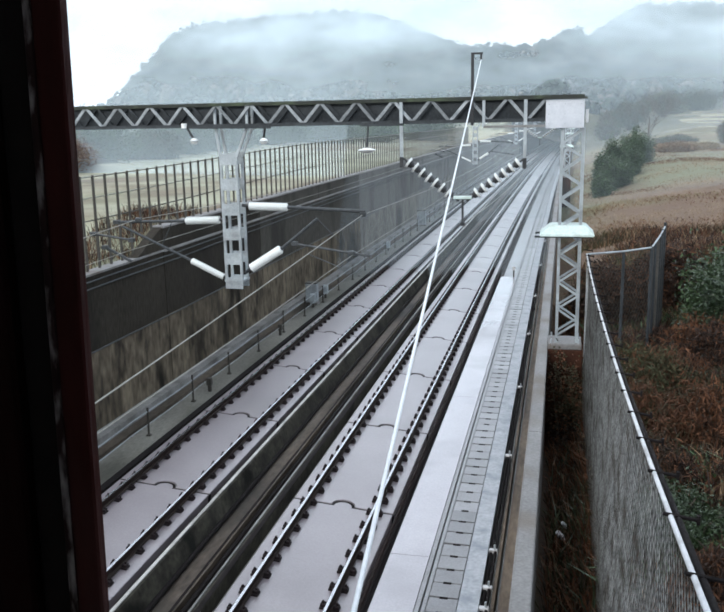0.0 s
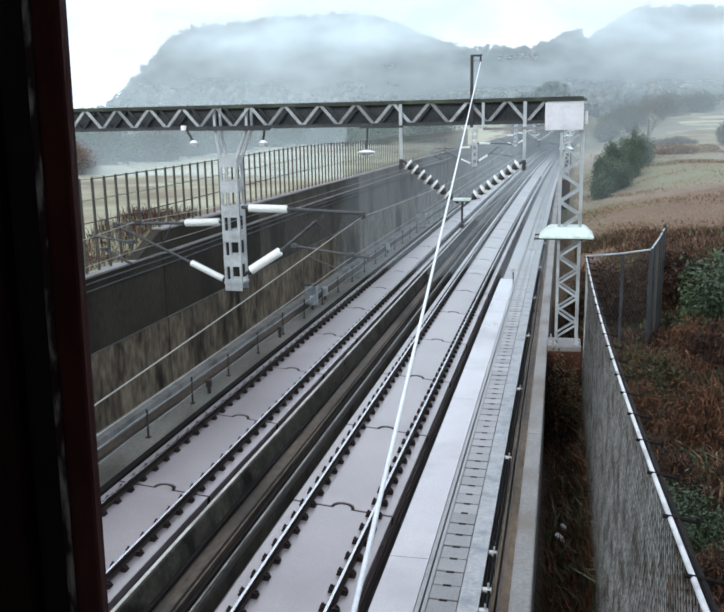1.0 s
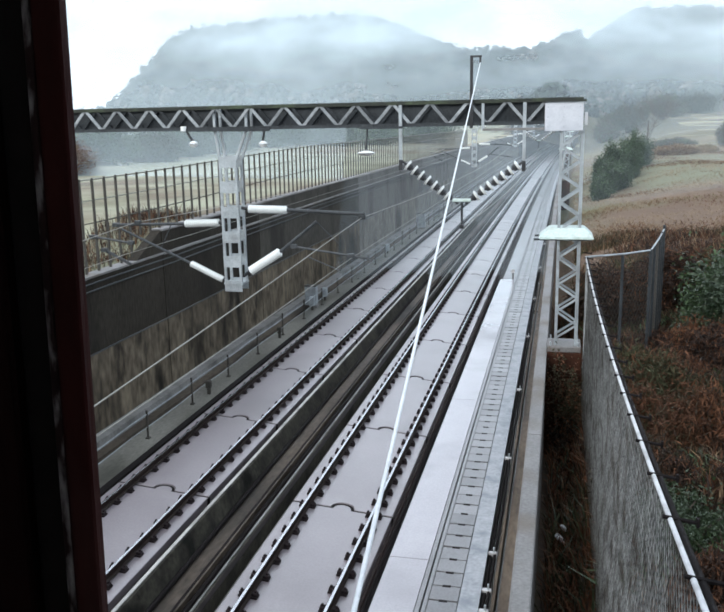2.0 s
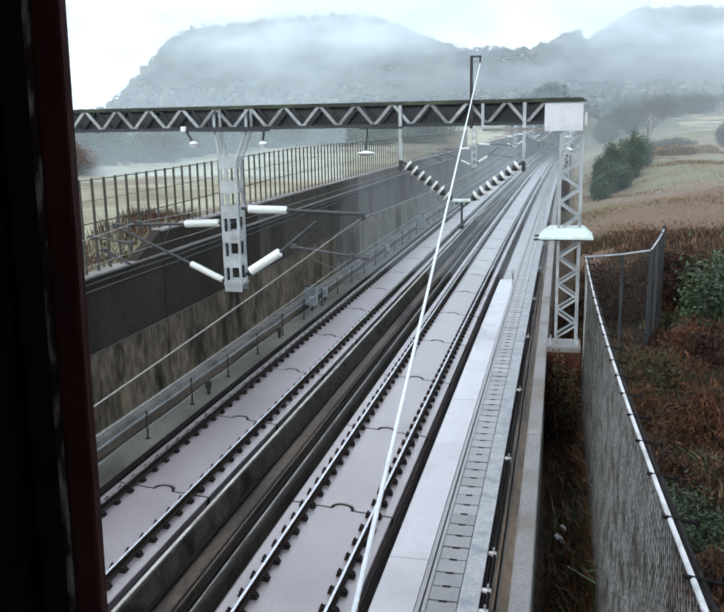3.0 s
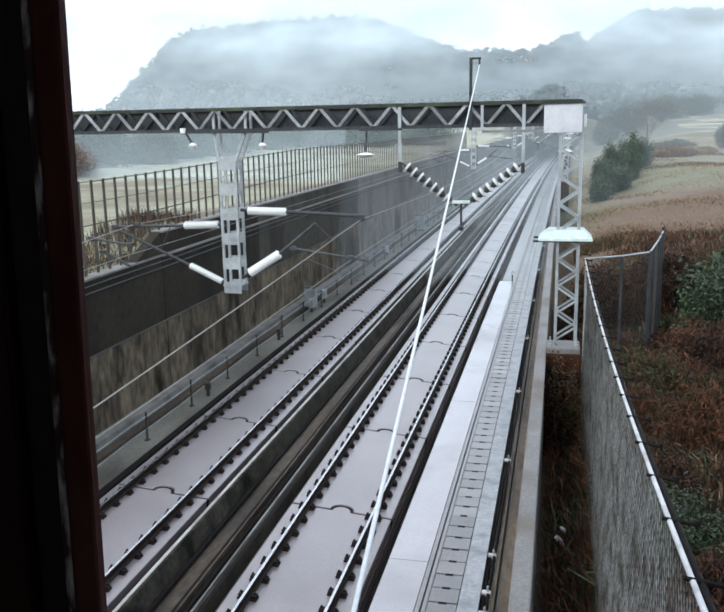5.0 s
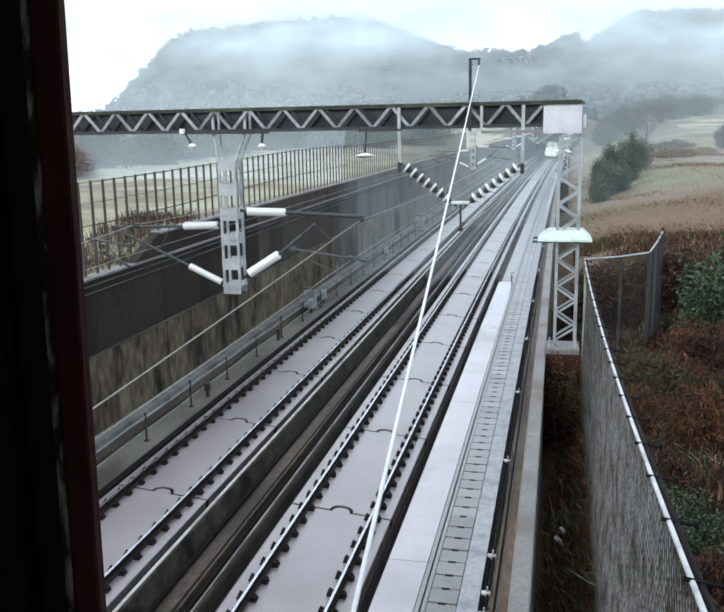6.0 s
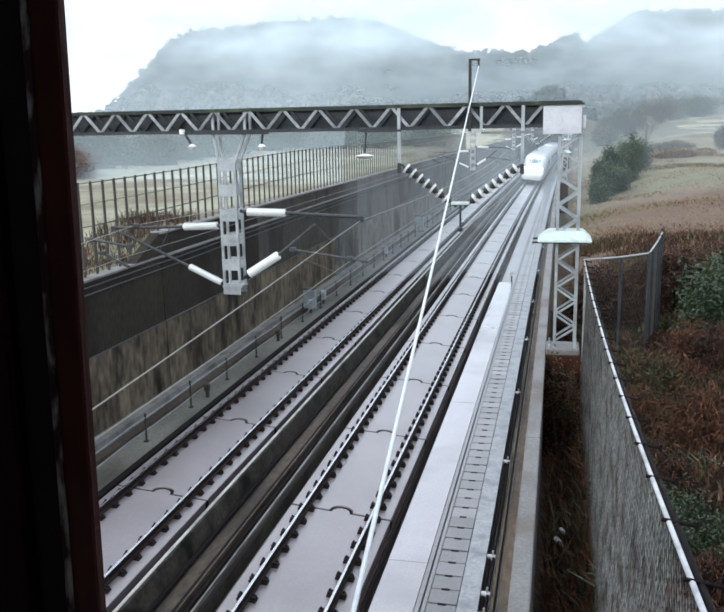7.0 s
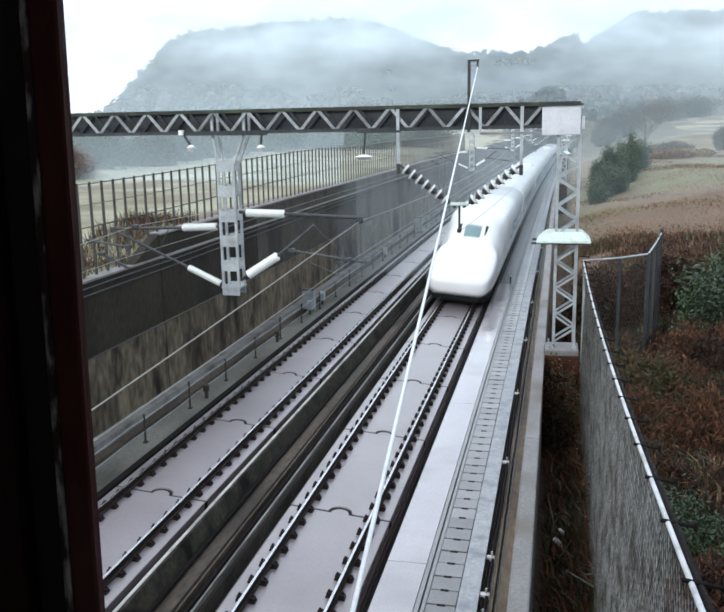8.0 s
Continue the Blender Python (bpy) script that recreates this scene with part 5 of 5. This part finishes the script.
# ---------------- plants ----------------
def leaf_cloud(name, centre, size, count, mats, leaf, seed, label, category, hollow=0.45, flat=0.7, stems=6, slim=1.0):
    """A shrub: a few limbs and many small leaves set in uneven clumps."""
    rnd = random.Random(seed)
    c = Vector(centre)
    e = thing(name, label, category, Matrix.Translation(c))
    bm = bmesh.new()
    for i in range(stems):
        a = rnd.uniform(0, 2 * math.pi)
        tip = Vector((math.cos(a) * size[0] * 0.55, math.sin(a) * size[1] * 0.55, size[2] * rnd.uniform(0.5, 0.85)))
        mid = tip * 0.5 + Vector((rnd.uniform(-0.1, 0.1), rnd.uniform(-0.1, 0.1), 0.1)) * size[0]
        rod(bm, (0, 0, -0.3), mid, 0.05 * size[2] / 2, 6, 0.03 * size[2] / 2, False)
        rod(bm, mid, tip, 0.03 * size[2] / 2, 6, 0.008, False)
    part("stem", bm, M_BARK, e)
    clumps = []
    for i in range(38):
        v = Vector((rnd.gauss(0, 1), rnd.gauss(0, 1), rnd.gauss(0, 1))).normalized() * rnd.uniform(hollow, 0.95)
        clumps.append(Vector((v.x * size[0], v.y * size[1], size[2] * (0.5 + 0.5 * v.z))))
    verts, faces, idx = [], [], []
    for i in range(count):
        k = rnd.choice(clumps)
        g = Vector((rnd.gauss(0, 0.17) * size[0], rnd.gauss(0, 0.17) * size[1], rnd.gauss(0, 0.12) * size[2]))
        p = k + g
        if p.z < 0:
            p.z = abs(p.z) * 0.4
        d = Vector((rnd.gauss(0, 1), rnd.gauss(0, 1), rnd.gauss(0, 1) * flat + 0.25)).normalized()
        s = d.cross(Vector((rnd.gauss(0, 1), rnd.gauss(0, 1), rnd.gauss(0, 1)))).normalized()
        L, Wd = leaf * rnd.uniform(0.6, 1.3), leaf * slim * rnd.uniform(0.2, 0.34)
        n = len(verts)
        bendv = d.cross(s) * (L * 0.12)
        verts += [p - d * L / 2, p + s * Wd + bendv, p + d * L / 2, p - s * Wd + bendv]
        faces += [(n, n + 1, n + 2), (n, n + 2, n + 3)]
        m = 0 if rnd.random() < 0.72 else 1
        idx += [m, m]
    me = bpy.data.meshes.new("foliage")
    me.from_pydata([tuple(v) for v in verts], [], faces)
    for m in mats:
        me.materials.append(m)
    me.polygons.foreach_set("material_index", idx)
    ob = new("foliage", me)
    ob.parent = e
    ob["kind"] = "stuff"
    return e


def stalks(name, label, spots, mats, seed, height, spread, width=0.012):
    """Dry stalks and blades standing in tufts."""
    rnd = random.Random(seed)
    verts, faces, idx = [], [], []
    for x, y, z in spots:
        h = height * rnd.uniform(0.5, 1.25)
        dx, dy = rnd.gauss(0, spread) * h, rnd.gauss(0, spread) * h
        a = rnd.uniform(0, math.pi)
        w = Vector((math.cos(a), math.sin(a), 0)) * width * rnd.uniform(0.6, 1.6)
        p = Vector((x, y, z - 0.05))
        m = p + Vector((dx * 0.35, dy * 0.35, h * 0.6))
        t = p + Vector((dx, dy, h * rnd.uniform(0.75, 1.0)))
        n = len(verts)
        verts += [p - w, p + w, m + w * 0.8, m - w * 0.8, t]
        faces += [(n, n + 1, n + 2, n + 3), (n + 3, n + 2, n + 4)]
        k = rnd.choices(range(len(mats)), weights=[4, 2, 1][:len(mats)])[0]
        idx += [k, k]
    me = bpy.data.meshes.new(name)
    me.from_pydata([tuple(v) for v in verts], [], faces)
    for m in mats:
        me.materials.append(m)
    me.polygons.foreach_set("material_index", idx)
    ob = new(name, me)
    return tagged(ob, label, "grass", kind="stuff")


def scatter(seed, count, x0, x1, y0, y1, keep, bias=1.0):
    rnd = random.Random(seed)
    out = []
    while len(out) < count:
        y = y0 + (y1 - y0) * rnd.random() ** bias
        x = rnd.uniform(x0, x1)
        if keep(x, y, rnd):
            xx = x + bend(y)
            out.append((xx, y, land(xx, y)))
    return out


def build_plants():
    def patch(x, y, rnd, size=2.2, cut=0.0):
        return noise.noise(Vector((x / size, y / size, 9.1))) > cut - 0.25 + rnd.uniform(-0.2, 0.2)
    # the dark slot between wall and fence
    stalks("slot_weeds", "dead brown weeds between wall and fence", scatter(1, 14000, 4.45, 5.35, 3, 30, lambda x, y, r: True, 1.3), [M_TWIG, M_BRUSH, M_LEAF], 1, 0.45, 0.4, 0.010)
    # brown undergrowth beyond the fence
    stalks("dry_undergrowth", "rust-brown dead undergrowth on the slope", scatter(2, 52000, 5.15, 12.5, 4, 38, lambda x, y, r: patch(x, y, r), 1.2), [M_BRUSH, M_TWIG, M_STRAW], 2, 0.42, 0.5, 0.012)
    stalks("dry_grass", "dry brown grass on the slope by the line", scatter(3, 60000, 4.6, 30, 24, 95, lambda x, y, r: patch(x, y, r, 5, 0.05), 1.3), [M_HAY, M_STRAW], 3, 0.13, 0.8, 0.012)
    stalks("green_weeds", "green weeds among the dead undergrowth", scatter(4, 9000, 5.2, 10, 4, 24, lambda x, y, r: patch(x + 40, y, r, 1.6, 0.35)), [M_LEAF2, M_LEAF], 4, 0.35, 0.5, 0.02)
    stalks("field_weeds", "dead brown weeds behind the boundary fence", scatter(5, 5200, -11.5, -8.6, 15, 30, lambda x, y, r: patch(x, y, r, 2.0, 0.1)), [M_BRUSH, M_TWIG, M_STRAW], 5, 0.5, 0.4, 0.010)
    stalks("dead_bracken", "rust-brown dead bracken in patches on the slope", scatter(6, 42000, 5.5, 30, 24, 95, lambda x, y, r: patch(x + 70, y, r, 6, 0.42), 1.3), [M_TWIG, M_STRAW, M_HAY], 6, 0.19, 0.9, 0.012)
    leaf_cloud("dead_creeper", (4.68, 16.45, 1.75), (0.36, 0.22, 2.0), 3500, [M_BRUSH, M_TWIG], 0.07, 31, "dead brown creeper over the concrete footing", "creeper", stems=5)
    # shrubs
    def z_at(x, y):
        return land(x, y)
    leaf_cloud("evergreen_shrub", (8.35, 20.0, z_at(8.35, 20.0) - 0.2), (1.1, 1.4, 2.35), 9000, [M_LEAF, M_LEAF2], 0.13, 21, "dark glossy evergreen shrub among dead undergrowth", "shrub")
    leaf_cloud("evergreen_shrub", (7.95, 18.9, z_at(7.95, 18.9) - 0.2), (0.75, 0.8, 2.1), 8000, [M_LEAF, M_LEAF], 0.10, 29, "dark glossy evergreen shrub among dead undergrowth", "shrub")
    leaf_cloud("evergreen_shrub", (9.7, 20.4, z_at(9.7, 20.4) - 0.2), (1.3, 1.4, 2.7), 9000, [M_LEAF, M_LEAF2], 0.13, 22, "dark glossy evergreen shrub among dead undergrowth", "shrub")
    for k, (x, y, w, d, h, n) in enumerate(((7.1, 56, 0.7, 1.4, 1.7, 9000), (7.5, 60, 0.9, 1.6, 2.6, 12000), (8.5, 63, 1.0, 1.8, 2.2, 11000), (8.6, 68, 1.2, 1.8, 3.3, 15000), (9.9, 70, 0.9, 1.8, 2.6, 11000),
                                             (10.3, 76, 1.1, 2.2, 3.5, 13000), (11.6, 79, 0.9, 2.0, 2.7, 9000))):
        leaf_cloud("roadside_bush", (x, y, z_at(x, y) - 0.2), (w, d, h), n, [M_LEAF, M_LEAF2], 0.13, 23 + k, "dense dark green bush beside the line", "bush", hollow=0.2)
    for k, (x, y, w, h, m) in enumerate(((15.5, 92, 2.2, 1.1, [M_STRAW, M_TWIG]), (18.5, 96, 2.0, 0.9, [M_HAY, M_STRAW]), (23, 104, 1.3, 2.4, [M_BARK, M_LEAF2]), (28, 112, 3.2, 1.1, [M_BARK, M_STRAW]),
                                         (33, 118, 3.4, 1.2, [M_STRAW, M_BARK]), (37, 120, 2.4, 1.5, [M_BARK, M_LEAF2]), (18, 110, 2.4, 1.3, [M_BARK, M_LEAF2]))):
        leaf_cloud("hedge_bush", (x, y, z_at(x, y) - 0.2), (w, 2, h), 6000, m, 0.3, 60 + k, "low winter hedge bush below the terraced fields", "hedge", slim=0.45)
    # the wild edge of the slope above the return fence
    for k, (x, y, w, h) in enumerate(((6.3, 22.5, 0.9, 1.5), (7.4, 23.2, 0.9, 1.7), (8.2, 24.6, 0.9, 1.3), (5.7, 24.0, 0.7, 1.4), (9.4, 26.0, 1.2, 1.0))):
        leaf_cloud("dead_shrub", (x, y, z_at(x, y) - 0.1), (w, 0.9, h), 6500, [M_BRUSH, M_TWIG], 0.22, 80 + k, "dark brown leafless shrub on the slope", "shrub", slim=0.22)
    # slender bare tree above the bush
    t = thing("bare_tree", "slender bare winter tree behind the bush", "tree", pose(14.2, 104, land(14.2, 104)))
    rnd = random.Random(4)
    bm = bmesh.new()
    rod(bm, (0, 0, -0.3), (0.1, 0, 3.4), 0.14, 7, 0.08)
    part("trunk", bm, M_BARK, t)
    bm = bmesh.new()

    def grow(p, d, L, r, k):
        q = p + d * L
        rod(bm, p, q, r, 5, r * 0.6, False)
        if k:
            for _ in range(3):
                nd = (d + Vector((rnd.gauss(0, 0.5), rnd.gauss(0, 0.5), rnd.uniform(-0.1, 0.4)))).normalized()
                grow(q, nd, L * rnd.uniform(0.6, 0.8), r * 0.55, k - 1)
    for i in range(6):
        grow(Vector((0.1, 0, rnd.uniform(1.2, 3.4))), Vector((rnd.gauss(0, 0.7), rnd.gauss(0, 0.7), 1)).normalized(), 1.5, 0.045, 5)
    part("branches", bm, M_BARK, t)
    # thickets and trees across the left field
    for i, (x, y, w, h, m) in enumerate(((-30.5, 56, 2.0, 2.5, [M_TWIG, M_STRAW]), (-34, 60, 2.2, 2.2, [M_TWIG, M_HAY]), (-35.5, 68, 3.0, 3.4, [M_LEAF, M_LEAF2]), (-33, 74, 2.6, 2.8, [M_LEAF, M_BARK]), (-34.5, 82, 3.0, 3.6, [M_LEAF, M_LEAF2]),
                                         (-33, 90, 3.0, 3.4, [M_LEAF, M_LEAF2]), (-35, 97, 3.2, 3.8, [M_LEAF2, M_LEAF]), (-31.5, 106, 3.4, 3.8, [M_LEAF, M_LEAF2]), (-27, 114, 3.4, 4.0, [M_LEAF, M_LEAF2]), (-22, 122, 3.4, 4.2, [M_LEAF2, M_LEAF]),
                                         (-16, 132, 3.6, 4.4, [M_LEAF, M_LEAF2]), (-46, 86, 3.6, 4.6, [M_LEAF, M_LEAF2]), (-53, 92, 4.0, 4.6, [M_LEAF, M_BARK]), (-43, 104, 4.0, 4.6, [M_LEAF, M_LEAF2]), (-62, 106, 5.0, 5.0, [M_LEAF2, M_LEAF]), (-39, 116, 4.2, 4.8, [M_LEAF, M_LEAF2]))):
        red = m[0] == M_TWIG
        leaf_cloud("thicket", (x, y, land(x, y) - 0.3), (w * 1.5, 2.6, h), 11000, m, 0.3, 300 + i, "reddish brown bare thicket across the field" if red else "dark green trees across the misty field", "thicket", slim=0.3 if red else 1.0)
    for i, (x, y, w, h) in enumerate(((12.5, 162, 2.6, 4.0), (17, 172, 3.4, 5.0), (24, 180, 4.5, 5.0), (-9, 228, 4.0, 2.6), (18, 226, 4.5, 2.4), (32, 192, 5.0, 4.6))):
        leaf_cloud("hillside_tree", (x, y, land(x, y) - 0.3), (w, 3, h), 8000, [M_LEAF, M_BARK] if i % 2 else [M_BARK, M_LEAF2], 0.42, 700 + i, "misty winter tree near the tunnel mouth", "tree", hollow=0.25, slim=0.6)
    # litter in the slot
    for x, y, s in ((4.66, 12.2, 0.09), (4.72, 12.6, 0.07)):
        b = thing("litter", "scrap of white plastic litter among weeds", "litter", pose(x, y, land(x, y) + 0.25, 20, 30, 40))
        bm = bmesh.new()
        bmesh.ops.create_icosphere(bm, subdivisions=2, radius=s)
        for v in bm.verts:
            v.co *= 1 + 0.5 * noise.noise(v.co * 14)
            v.co.z *= 0.45
        part("scrap", bm, M_RAILW, b)


build_plants()


def build_brambles():
    """Low tangled mounds of dead canes and evergreen leaves on the slope beyond the fence."""
    rnd = random.Random(77)
    for i in range(74):
        y = 5.0 + 15.5 * rnd.random()
        x = 5.75 + rnd.random() * (0.8 + 0.26 * y)
        if 7.2 < x and 18.4 < y:
            continue
        green = noise.noise(Vector((x / 1.3, y / 2.6, 4.4))) > 0.16
        w = rnd.uniform(0.4, 0.85)
        h = rnd.uniform(0.45, 1.1)
        if green:
            leaf_cloud("bramble", (x, y, land(x, y) - 0.05), (w, w * 1.1, h * 0.8), 3600, [M_LEAF, M_LEAF], 0.06, 100 + i, "low dark green bramble mound", "bramble", stems=4)
        else:
            leaf_cloud("bramble", (x, y, land(x, y) - 0.05), (w, w * 1.1, h), 5200, [M_BRUSH, M_TWIG] if rnd.random() < 0.65 else [M_TWIG, M_BRUSH], 0.15, 100 + i, "rust-brown dead bramble canes", "bramble", flat=1.6, stems=4, slim=0.07)


build_brambles()


def build_bracken():
    for i, (x, y, w, h, m) in enumerate(((7.6, 27, 0.9, 0.8, [M_BRUSH, M_TWIG]), (6.4, 25, 0.8, 0.8, [M_BRUSH, M_TWIG]), (8.8, 27, 1.0, 0.7, [M_BRUSH, M_BRUSH]), (5.6, 24, 0.7, 0.9, [M_BRUSH, M_BRUSH]))):
        leaf_cloud("bracken", (x, y, land(x, y) - 0.1), (w, w, h), 2600, m, 0.12 + 0.002 * y, 500 + i, "rust-brown dead bracken on the grassy slope", "bracken", stems=4)
    # a short marker post on the walkway
    p = thing("marker_post", "short dark marker post on the walkway", "marker post", pose(2.1 + bend(46), 46, -0.04))
    bm = bmesh.new()
    bar(bm, (0, 0, 0), (0, 0, 0.55), 0.07, 0.07)
    part("shaft", bm, M_POST, p)
    bm = bmesh.new()
    box(bm, -0.09, 0.09, -0.05, -0.035, 0.36, 0.56)
    part("plate", bm, M_RAILW, p, "pale blank plate")


build_bracken()


# ---------------- the train ----------------
def ring(half, top, low, square=0.72, tuck=0.86):
    """A car's cross-section: tucked-in skirt, upright sides, rounded roof."""
    h1, h2 = min(0.45, 0.2 * (top - low)), min(1.05, 0.42 * (top - low))
    pts = [(-half * tuck, low), (-half * 0.97, low + h1), (-half, low + h2), (-half * 0.985, low + (top - low) * 0.62)]
    z0 = low + (top - low) * 0.62
    for i in range(1, 12):
        a = math.pi * (1 - i / 12)
        pts.append((half * 0.985 * math.copysign(abs(math.cos(a)) ** square, math.cos(a)), z0 + (top - z0) * math.sin(a) ** (square + 0.08)))
    pts += [(half * 0.985, z0), (half, low + h2), (half * 0.97, low + h1), (half * tuck, low)]
    return pts


def loft(bm, rings, mat_of=None):
    vs = [[bm.verts.new(p) for p in r] for r in rings]
    for a, b in zip(vs, vs[1:]):
        for j in range(len(a) - 1):
            bm.faces.new((a[j], a[j + 1], b[j + 1], b[j]))
        bm.faces.new((a[-1], a[0], b[0], b[-1]))
    bm.faces.new(vs[0])
    bm.faces.new(list(reversed(vs[-1])))


def build_train():
    t = thing("bullet_train", "white high-speed train with a long flat nose", "train")
    low = 0.42
    cars = 8

    def place(s):
        return (bend(s), heading(s))
    # nose car: the nose points to -y, the tip is at y = 0
    rings = []
    for y, half, top, lo in ((0.0, 0.72, 0.90, 0.60), (0.02, 0.98, 0.98, 0.50), (0.07, 1.18, 1.06, 0.42), (0.17, 1.32, 1.15, 0.37), (0.36, 1.42, 1.25, 0.33), (0.7, 1.50, 1.38, 0.30), (1.3, 1.58, 1.56, 0.29),
                             (2.4, 1.62, 1.84, 0.31), (3.6, 1.65, 2.12, 0.34), (4.4, 1.665, 2.36, 0.37), (5.2, 1.675, 2.72, 0.40), (6.0, 1.68, 3.08, 0.42), (6.9, 1.68, 3.36, 0.42), (8.0, 1.68, 3.54, 0.42),
                             (9.2, 1.68, 3.62, 0.42), (18, 1.68, 3.62, 0.42), (27.07, 1.68, 3.62, 0.42)):
        lo = max(lo, 0.42)
        sec = ring(half, top, lo, 0.36 + 0.16 * smooth_step(3.5, 7.0, y))
        # over the long nose the cab stands as a narrow hump between broad fenders
        k = smooth_step(3.0, 5.3, y) * (1 - smooth_step(6.6, 8.8, y))
        if 3.0 < y < 8.8:
            sec = [(x * (1 - 0.36 * k * smooth_step(0.52, 1.0, (z - lo) / (top - lo)) * (1 if abs(x) > 0.5 else 0.6)), z) for x, z in sec]
        rings.append([(x, y, z) for x, z in sec])
    bm = bmesh.new()
    loft(bm, rings)
    car = part("nose_car", bm, M_TRAIN, t, "white nose car with a duck-bill front", smooth=True)

    def roof_z(y):
        ks = [(3.6, 2.12), (4.4, 2.36), (5.2, 2.72), (6.0, 3.08), (6.9, 3.36)]
        for (a, za), (b, zb) in zip(ks, ks[1:]):
            if a <= y <= b:
                return za + (zb - za) * (y - a) / (b - a)
        return ks[-1][1]
    bm = bmesh.new()
    vs = [[bm.verts.new((x, y, roof_z(y) + 0.03 - 0.20 * (abs(x) / 0.8) ** 2.6)) for x in (-0.62, -0.4, -0.15, 0.15, 0.4, 0.62)] for y in (4.75, 5.1, 5.5, 5.85)]
    for a, b in zip(vs, vs[1:]):
        for j in range(5):
            bm.faces.new((a[j], a[j + 1], b[j + 1], b[j]))
    bmesh.ops.solidify(bm, geom=list(bm.faces), thickness=0.03)
    part("windscreen", bm, M_SCREEN, car, "cab window with reflected sky in its pale greenish colour", smooth=True)
    for sx in (-1, 1):
        bm = bmesh.new()
        vs = [[bm.verts.new((sx * x, y, roof_z(y) + 0.10 - 0.20 * (x / 0.8) ** 2.6)) for x in (0.63, 0.72, 0.80)] for y in (4.78, 5.1, 5.5, 5.95)]
        for a, b in zip(vs, vs[1:]):
            for j in range(2):
                bm.faces.new((a[j], a[j + 1], b[j + 1], b[j]))
        bmesh.ops.recalc_face_normals(bm, faces=bm.faces)
        bmesh.ops.solidify(bm, geom=list(bm.faces), thickness=0.03)
        part("screen_pillar", bm, M_UNDER, car, "black side glazing of the cab", smooth=True)
    for sx in (-1, 1):
        bm = bmesh.new()
        bmesh.ops.create_uvsphere(bm, u_segments=16, v_segments=8, radius=1.0, matrix=Matrix.Translation((sx * 1.12, 3.0, 1.86)) @ Matrix.Diagonal((0.16, 0.5, 0.09, 1)))
        part("headlight", bm, M_LAMP, car, "lit white headlight", smooth=True)
    bm = bmesh.new()
    box(bm, -1.35, 1.35, 0.9, 27, 0.16, 0.46, 0.03)
    part("underframe", bm, M_UNDER, car, "dark underframe")
    # deflector's near-black colour also stands in for shade under the nose
    bm = bmesh.new()
    loft(bm, [[(x, y, z) for x, z in ((-h, 0.10), (-h, 0.50), (h, 0.50), (h, 0.10))] for y, h in ((0.12, 1.0), (0.4, 1.25), (1.1, 1.42), (3.0, 1.5))])
    part("obstacle_deflector", bm, M_UNDER, car, "deflector under the nose with shade in its dark colour")
    # one middle car, shared by the others
    bm = bmesh.new()
    loft(bm, [[(x, y, z) for x, z in ring(1.68, 3.62, low, 0.52)] for y in (0.03, 0.1, 12, 24.9, 24.97)])
    me = finish("car", bm, M_TRAIN, True)
    bm = bmesh.new()
    box(bm, -1.35, 1.35, 0.1, 24.9, 0.16, 0.46, 0.03)
    me_u = finish("underframe", bm, M_UNDER)
    bm = bmesh.new()
    for sx in (-1, 1):
        for i in range(18):
            y = 2.6 + 1.12 * i
            box(bm, sx * 1.672 - 0.02, sx * 1.672 + 0.02, y, y + 0.7, 1.95, 2.55, 0.008)
    me_w = finish("window_band", bm, M_GLASS)
    bm = bmesh.new()
    for sx in (-1, 1):
        box(bm, sx * 1.678 - 0.012, sx * 1.678 + 0.012, 0.3, 24.7, 1.62, 1.76)
    me_s = finish("stripe", bm, M_STRIPE)
    bm = bmesh.new()
    box(bm, -1.2, 1.2, -0.1, 0.16, 0.6, 3.3, 0.05)
    me_g = finish("gangway", bm, M_UNDER)
    for c in range(1, cars):
        y0 = 27.1 + 25.0 * (c - 1)
        x, a = place(y0 + 12.5)
        m = Matrix.Translation((x, y0 + 12.5, 0)) @ pose(0, 0, 0, 0, 0, math.degrees(a)) @ Matrix.Translation((0, -12.5, 0))
        ob = share("car", me, t, m)
        for nm, mm in (("underframe", me_u), ("stripe", me_s), ("gangway", me_g)):
            share(nm, mm, ob, Matrix.Identity(4))
        share("window_band", me_w, ob, Matrix.Identity(4))["kind"] = "stuff"
        if c in (2, 5):
            bm = bmesh.new()
            box(bm, -0.8, 0.8, 8, 12, 3.55, 3.85, 0.1)
            part("roof_fairing", bm, M_TRAIN, ob, "white pantograph fairing")
    bm = bmesh.new()
    for sx in (-1, 1):
        box(bm, sx * 1.678 - 0.012, sx * 1.678 + 0.012, 12, 26.8, 1.62, 1.76)
    part("stripe", bm, M_STRIPE, car)
    bm = bmesh.new()
    for sx in (-1, 1):
        for i in range(10):
            y = 14 + 1.12 * i
            box(bm, sx * 1.672 - 0.02, sx * 1.672 + 0.02, y, y + 0.7, 1.95, 2.55, 0.008)
    part("window_band", bm, M_GLASS, car, kind="stuff")
    return t


TRAIN = build_train()


def motions():
    """The train runs at an even speed out of the tunnel and towards the bridge."""
    speed, last = 83.0, 39.2
    rows = []
    for i in range(17):
        t = 0.5 * i
        s = last + speed * (8.0 - t)
        rows.append((t, on_line(s, 0.0, -0.06, 0.19, CANT)))
    walk(TRAIN, rows)


motions()
